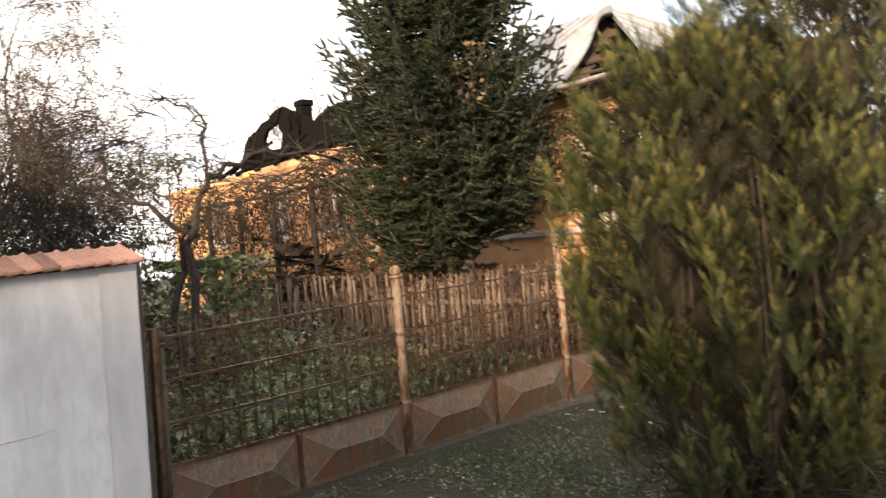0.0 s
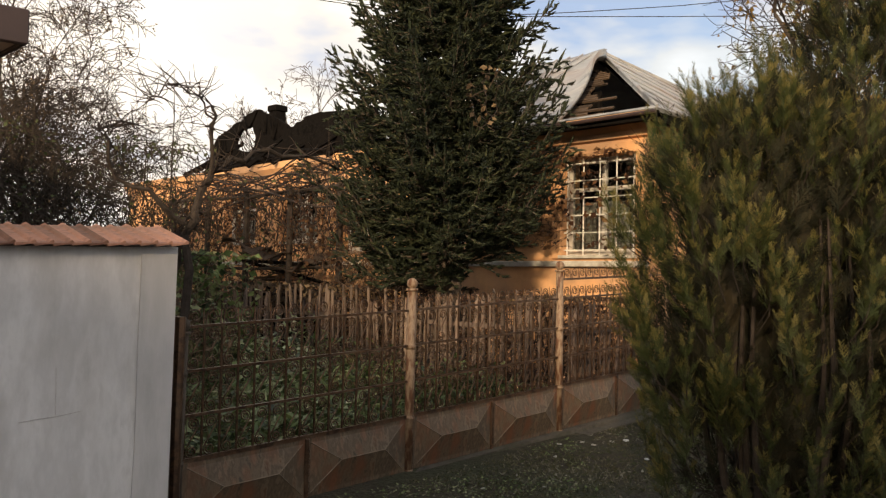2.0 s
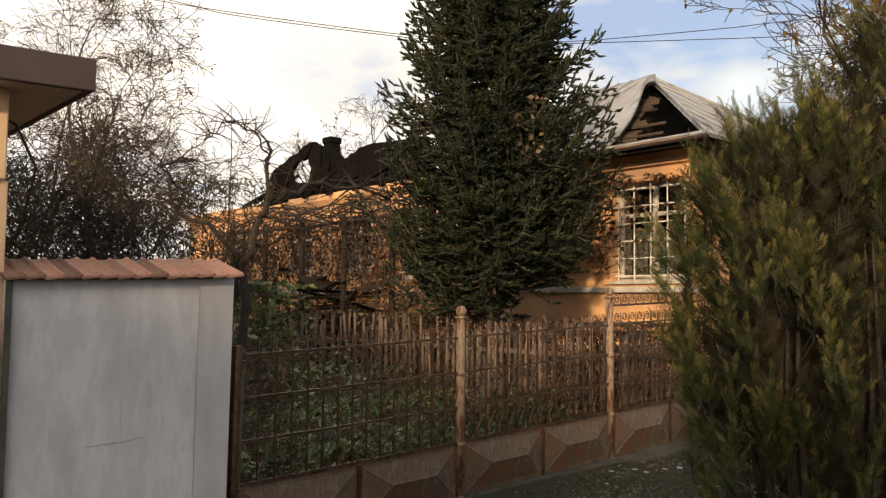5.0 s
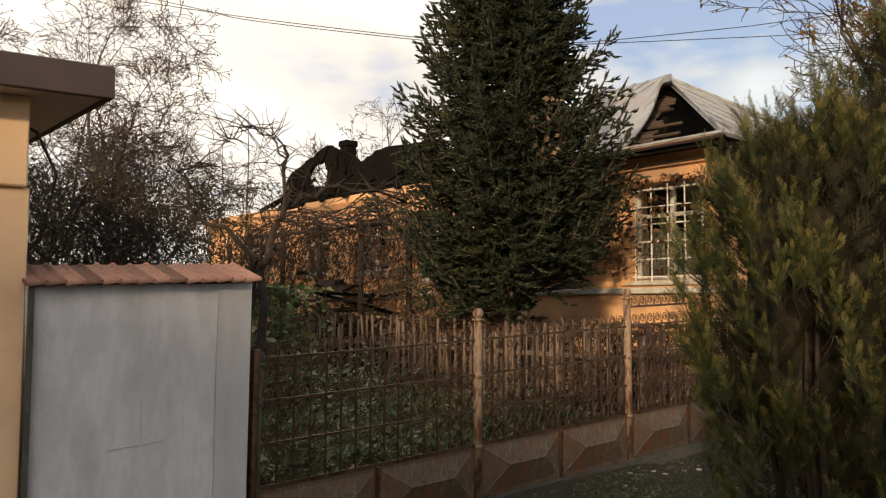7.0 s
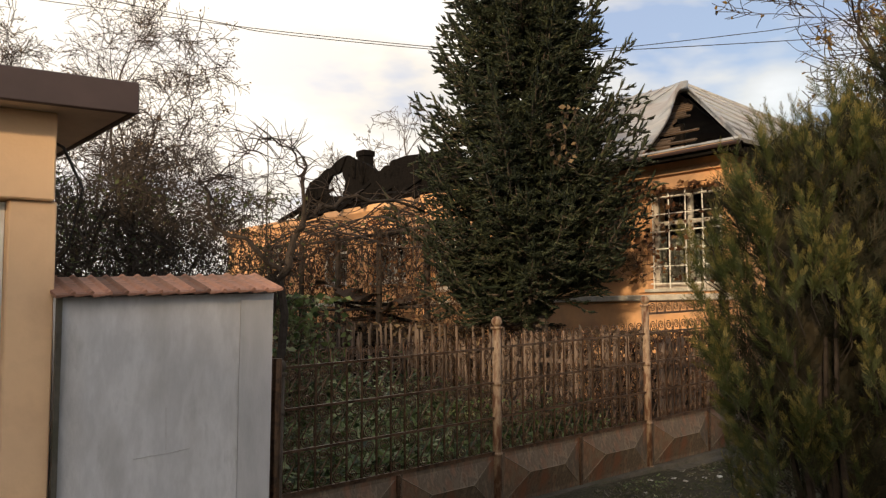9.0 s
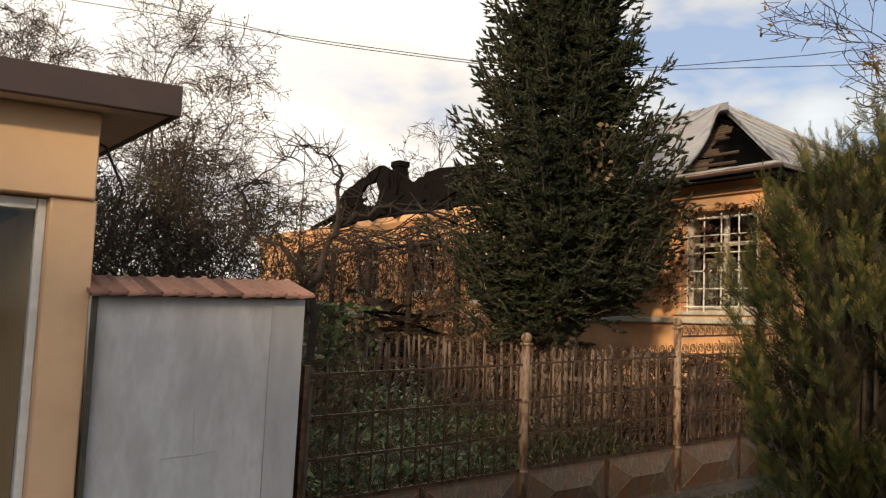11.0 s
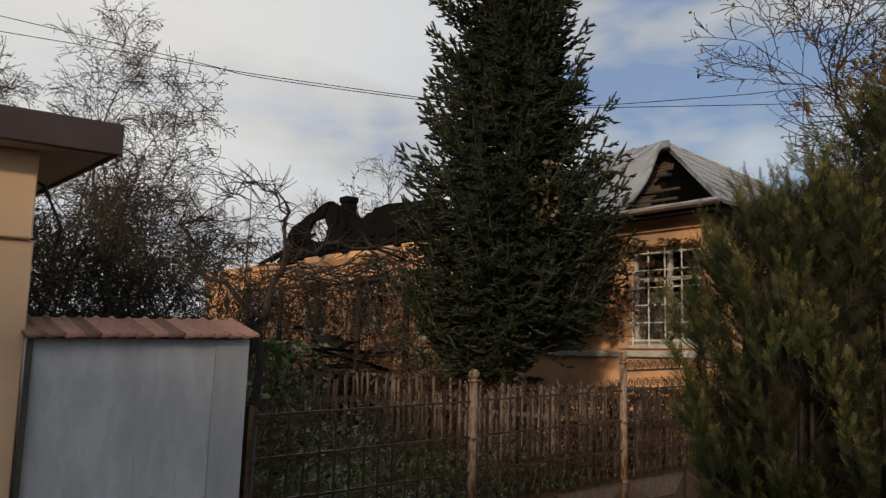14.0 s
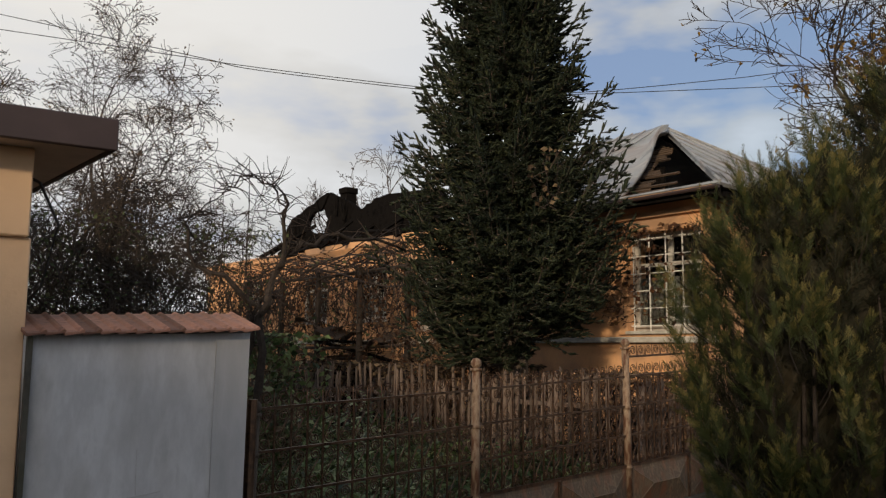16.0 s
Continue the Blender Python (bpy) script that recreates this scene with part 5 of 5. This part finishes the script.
tangle("thicket", [(0.7, 4.4, 9.0, 13.6, 0.0, 3.0)], 3, "dense brown leafless thicket behind the wall", "shrub", 3300, 0.40, M_SHRUB, 0.055, up=0.6, stem_mat=M_TWIG, stem_r=0.007)
tangle("thicket", [(3.0, 6.3, 15.0, 20.0, 0.0, 2.3)], 13, "dark distant shrubs with a little green", "shrub", 1000, 0.5, M_SHRUB, 0.08, step=0.2, up=0.6)
tangle("shrub", [(3.6, 4.6, 8.4, 9.4, 0.2, 1.75)], 4, "green leafy shrub behind the fence", "shrub", 240, 0.9, M_WEED, 0.09, up=0.5)
tangle("bramble", [(2.2, 3.3, 5.6, 7.4, 0.0, 1.1)], 14, "grey dry bramble behind the iron fence", "shrub", 110, 0.2, M_DRY, 0.05, stem_mat=M_DRY, stem_r=0.004)
tangle("bramble", [(4.3, 6.3, 5.5, 6.8, 0.0, 0.85)], 5, "dry reddish-brown bramble at the picket fence", "shrub", 170, 0.35, M_DRY, 0.05, stem_mat=M_VINEDARK, stem_r=0.004)


tangle("thicket", [(6.75, 8.2, 5.75, 7.0, 0.0, 1.35), (6.75, 8.3, 8.2, 14.5, 0.0, 1.4)], 23, "dark dry undergrowth in the yard behind the pickets", "shrub", 1000, 0.5, M_DRY, 0.08, up=0.5, stem_mat=M_VINEDARK, stem_r=0.009)


tangle("climber", [(8.9, 10.4, 3.5, 4.5, 3.3, 5.2)], 61, "yellow-brown leafy climber in the street tree", "shrub", 260, 0.9, M_AUTUMN, 0.075)


tangle("climbing_vine", [(7.2, 8.2, 10.8, 16.5, 0.8, 3.2)], 71, "withered dark-leaved climber on the yard trellis", "vine", 170, 0.4, M_SHRUB, 0.08, stem_mat=M_BARK)


tangle("bramble", [(6.8, 8.3, 5.8, 8.2, 0.0, 1.25)], 41, "dark red-brown bramble along the foot of the house", "shrub", 420, 0.45, M_VINELEAF, 0.06, up=0.5, stem_mat=M_VINEDARK)
tangle("creeper", [(6.22, 6.42, 6.5, 6.72, 3.2, 3.9)], 42, "withered brown creeper leaves in the spruce", "vine", 7, 0.7, M_DRY, 0.07, stem_mat=M_VINEDARK)


def hanging_vine():
    """Old runners along the trellis, with strands and shrivelled leaves hanging from them."""
    rng = random.Random(33)
    t = thing("hanging_vine", (7.6, 13.4, 0.0), "old grape vine hanging in strands from the trellis", "vine")
    st, lf = Soup(), Soup()
    for i in range(16):
        y, x = rng.uniform(-3.4, -1.5), rng.uniform(-0.5, 0.6)
        z = rng.uniform(2.75, 3.25)
        pts = []
        for k in range(13):
            pts.append(Vector((x + 0.1 * math.sin(k * 1.3 + i), y + k * 0.45, z + 0.16 * math.sin(k * 0.8 + i * 2.1))))
        st.tube(pts, [0.016 - 0.0008 * k for k in range(13)], 4, cap=False)
    for i in range(470):
        y = rng.uniform(-3.4, 4.2)
        if noise.noise((y * 1.3, 0.0, 4.0)) < rng.uniform(-0.35, 0.25):
            continue
        x = rng.uniform(-0.5, 0.6)
        p = Vector((x, y, rng.uniform(2.7, 3.3)))
        d = Vector((rng.gauss(0, 0.3), rng.gauss(0, 0.5), -0.6))
        pts = [p]
        for k in range(rng.randint(5, 13)):
            d = (d + rand_dir(rng) * 0.32 + Vector((0, 0, -0.16))).normalized()
            pts.append(pts[-1] + d * 0.14)
        st.tube(pts, [0.009 - 0.0055 * k / (len(pts) - 1) for k in range(len(pts))], 3, cap=False)
        for p in pts[1:]:
            for _ in range(2):
                if rng.random() < 0.42:
                    dd = rand_dir(rng, -1, 0.2)
                    sz = rng.uniform(0.04, 0.10)
                    lf.leaf(p + rand_dir(rng) * 0.04, dd, dd.cross(rand_dir(rng)).normalized(), sz, sz * 0.7, rng.uniform(-0.2, 0.2))
    tagged(link("stem_mass", st.mesh("stem_mass"), M_VINEDARK, t), kind="stuff")
    tagged(link("foliage", lf.mesh("foliage"), M_VINELEAF, t, "shrivelled red-brown leaves"), kind="stuff")


hanging_vine()


def trellis():
    t = thing("trellis", (7.35, 13.0, 0), "dark timber vine trellis in the yard", "trellis")
    for y in (-2.6, -1.3, 0.0, 1.3, 2.6):
        s = Soup()
        s.tube([(0, y, 0), (0.03, y + 0.04, 1.5), (0.0, y, 3.0)], [0.06, 0.055, 0.05], 7)
        link("post", s.mesh("post"), M_BARK_DARK, t)
    for z in (1.7, 2.95):
        s = Soup()
        s.tube([(0.05, -2.9, z), (0.05, 0, z - 0.05), (0.05, 2.9, z + 0.02)], [0.03] * 3, 6)
        link("bar", s.mesh("bar"), M_BARK_DARK, t)


trellis()


def weeds():
    rng = random.Random(10)
    lf = Soup()
    for i in range(2900):
        x, y = rng.uniform(2.2, 6.35), 5.5 + 8.5 * rng.random() ** 1.5
        if noise.noise((x * 0.9, y * 0.9, 3.0)) < -0.25:
            continue
        h = rng.uniform(0.15, 0.5 + 0.09 * (y - 5.5)) * (1 + 0.5 * noise.noise((x, y, 0)))
        z = ground_z(x, y)
        for k in range(rng.randint(9, 18)):
            u = rng.random()
            d = (rand_dir(rng, -0.1, 0.7)).normalized()
            sz = rng.uniform(0.05, 0.15)
            p = Vector((x, y, z + h * u)) + Vector((d.x, d.y, 0)) * 0.10 * rng.random()
            lf.leaf(p, d, d.cross(Vector((rng.gauss(0, .3), rng.gauss(0, .3), 1))).normalized(), sz, sz * rng.uniform(0.3, 0.65), rng.uniform(-0.1, 0.15))
    ob = link("weeds", lf.mesh("weeds"), M_WEED)
    tagged(ob, "rank green garden weeds behind the iron fence", "weeds", kind="stuff")
    st = Soup()
    for i in range(330):
        x, y = rng.uniform(2.2, 6.35), 5.45 + 8.5 * rng.random() ** 1.6
        z = ground_z(x, y)
        h = rng.uniform(0.25, 1.2)
        a, b = rng.gauss(0, 0.22), rng.gauss(0, 0.22)
        st.tube([(x, y, z), (x + a * h * 0.4, y + b * h * 0.4, z + h * 0.6), (x + a * h, y + b * h, z + h)], [0.004, 0.003, 0.0015], 3, cap=False)
    tagged(link("dry_stalks", st.mesh("dry_stalks"), M_DRY), "dry brown stalks standing among the weeds", "weeds", kind="stuff")
    g = Soup()
    for i in range(15000):
        x, y = rng.uniform(1.0, 8.0), rng.uniform(1.6, 5.05)
        if noise.noise((x * 1.3, y * 1.3, 7.0)) < rng.uniform(-0.5, 0.25):
            continue
        z = ground_z(x, y)
        for k in range(4):
            d = rand_dir(rng, 0.25, 0.95)
            L = rng.uniform(0.015, 0.055)
            q = Vector((x + rng.gauss(0, .012), y + rng.gauss(0, .012), z))
            sd = d.cross(rand_dir(rng)).normalized() * 0.003
            n = len(g.v)
            g.v += [tuple(q - sd), tuple(q + sd), tuple(q + d * L)]
            g.f.append((n, n + 1, n + 2))
    for i in range(2600):
        x, y = rng.uniform(1.0, 8.0), rng.uniform(1.8, 5.05)
        d = rand_dir(rng, -0.1, 0.25)
        sz = rng.uniform(0.015, 0.05)
        g.leaf(Vector((x, y, ground_z(x, y) + 0.012)), d, d.cross(Vector((0, 0, 1))).normalized(), sz, sz * 0.6, rng.uniform(-0.1, 0.2))
    cov = Soup()
    for i in range(15000):
        x, y = rng.uniform(1.5, 8.0), rng.uniform(2.0, 5.08)
        if noise.noise((x * 1.1, y * 1.1, 2.0)) + 0.5 * noise.noise((x * 4, y * 4, 5.0)) < 0.05:
            continue
        d = rand_dir(rng, 0.0, 0.6)
        sz = rng.uniform(0.012, 0.034)
        cov.leaf(Vector((x, y, ground_z(x, y) + rng.uniform(0.004, 0.03))), d, d.cross(Vector((0, 0, 1))).normalized(), sz, sz * 0.75, rng.uniform(-0.1, 0.2))
    tagged(link("ground_cover", cov.mesh("ground_cover"), M_WEED), "low leafy ground cover in patches on the verge", "weeds", kind="stuff")
    tagged(link("grass", g.mesh("grass"), M_GRASS), "short sparse grass with fallen leaves", "grass", kind="stuff")


weeds()


def litter():
    rng = random.Random(77)
    for i in range(18):
        x, y = rng.uniform(3.0, 6.5), rng.uniform(3.6, 5.0)
        bm = bmesh.new()
        bmesh.ops.create_icosphere(bm, subdivisions=1, radius=rng.uniform(0.008, 0.026))
        for v in bm.verts:
            v.co = Vector((v.co.x * 1.5, v.co.y, v.co.z * 0.35)) + rand_dir(rng) * 0.006
        ob = part("litter_scrap", bm, M_LITTER)
        ob.location = (x, y, ground_z(x, y) + 0.008)
        ob.rotation_euler = (0, 0, rng.uniform(0, 3))
        tagged(ob, "small pale scrap of litter on the soil", "litter", "litter on the verge")


litter()


# ---- overhead wires ----
def wire(pts, r):
    s = Soup()
    out = []
    n = len(pts)
    for i in range(n - 1):
        p0, p1, p2, p3 = (Vector(pts[max(0, min(n - 1, k))]) for k in (i - 1, i, i + 1, i + 2))
        for k in range(6):
            u = k / 6
            out.append(0.5 * ((2 * p1) + (p2 - p0) * u + (2 * p0 - 5 * p1 + 4 * p2 - p3) * u * u + (3 * p1 - p0 - 3 * p2 + p3) * u ** 3))
    out.append(Vector(pts[-1]))
    s.tube(out, [r] * len(out), 5)
    link("wire", s.mesh("wire"), M_CABLE, OVERHEAD)


OVERHEAD = thing("overhead_line", (0, 0, 0), "thin black overhead wires sagging between two poles", "cable")
wire([(-2.61, 33.68, 12.61), (7.63, 24.91, 10.66), (10.83, 22.17, 10.05), (14.91, 18.68, 9.44), (16.82, 17.05, 9.33), (18.47, 15.63, 9.40), (21.67, 12.89, 9.84), (22.96, 11.8, 10.07), (30.7, 5.26, 11.45)], 0.013)
wire([(4.36, 27.67, 11.78), (9.29, 23.48, 10.40), (10.83, 22.17, 9.97), (14.91, 18.68, 9.37), (16.82, 17.05, 9.26), (18.47, 15.63, 9.33), (21.66, 12.9, 9.53), (22.94, 11.81, 9.62), (30.62, 5.27, 10.16)], 0.013)
for x, y in ((-2.61, 33.68), (30.7, 5.26)):
    bm = bmesh.new()
    bmesh.ops.create_cone(bm, cap_ends=True, segments=12, radius1=0.15, radius2=0.10, depth=13.2, matrix=Matrix.Translation((x, y, 6.4)))
    part("pole", bm, M_PICKET, OVERHEAD, "weathered wooden pole")


# ---- debris by the house ----
def debris():
    rng = random.Random(50)
    d = thing("debris_heap", (7.9, 12.2, ground_z(7.9, 12.2)), "heap of burnt timber and bent sheet against the house", "debris")
    for i in range(26):
        bm = bmesh.new()
        L = rng.uniform(0.8, 2.4)
        box(bm, -0.05, 0.05, -L / 2, L / 2, -0.02, 0.02)
        o = part("plank", bm, M_BOARD if i % 3 else M_CHAR, d)
        z = 0.25 + 1.5 * (i / 26)
        o.location = (rng.uniform(-0.4, 0.4), rng.uniform(-1.8, 1.8) * (1.15 - i / 30), z)
        o.rotation_euler = (radians(rng.gauss(0, 10)), radians(rng.gauss(0, 20)), radians(rng.gauss(0, 30)))
    for i in range(3):
        bm = bmesh.new()
        prev = None
        for k in range(7):
            a = [bm.verts.new((-0.35, k * 0.14, 0.08 * math.sin(k * 1.1 + i))), bm.verts.new((0.35, k * 0.14, 0.06 * math.sin(k * 0.9 + 2 * i)))]
            if prev:
                bm.faces.new((prev[0], prev[1], a[1], a[0]))
            prev = a
        ext = bmesh.ops.extrude_face_region(bm, geom=bm.faces[:])
        for v in ext["geom"]:
            if isinstance(v, bmesh.types.BMVert):
                v.co.z -= 0.01
        o = part("bent_sheet", bm, M_BOARD, d, "bent scorched metal sheet")
        o.location = (-0.3, -1.2 + i * 0.8, 1.72 + 0.06 * i)
        o.rotation_euler = (radians(8 * i - 6), radians(-18 + 9 * i), radians(30 * i))
    part("heap_core", box_bm(-0.3, 0.3, -1.5, 1.5, -0.05, 1.1, bevel=0.2), M_CHAR, d)


debris()
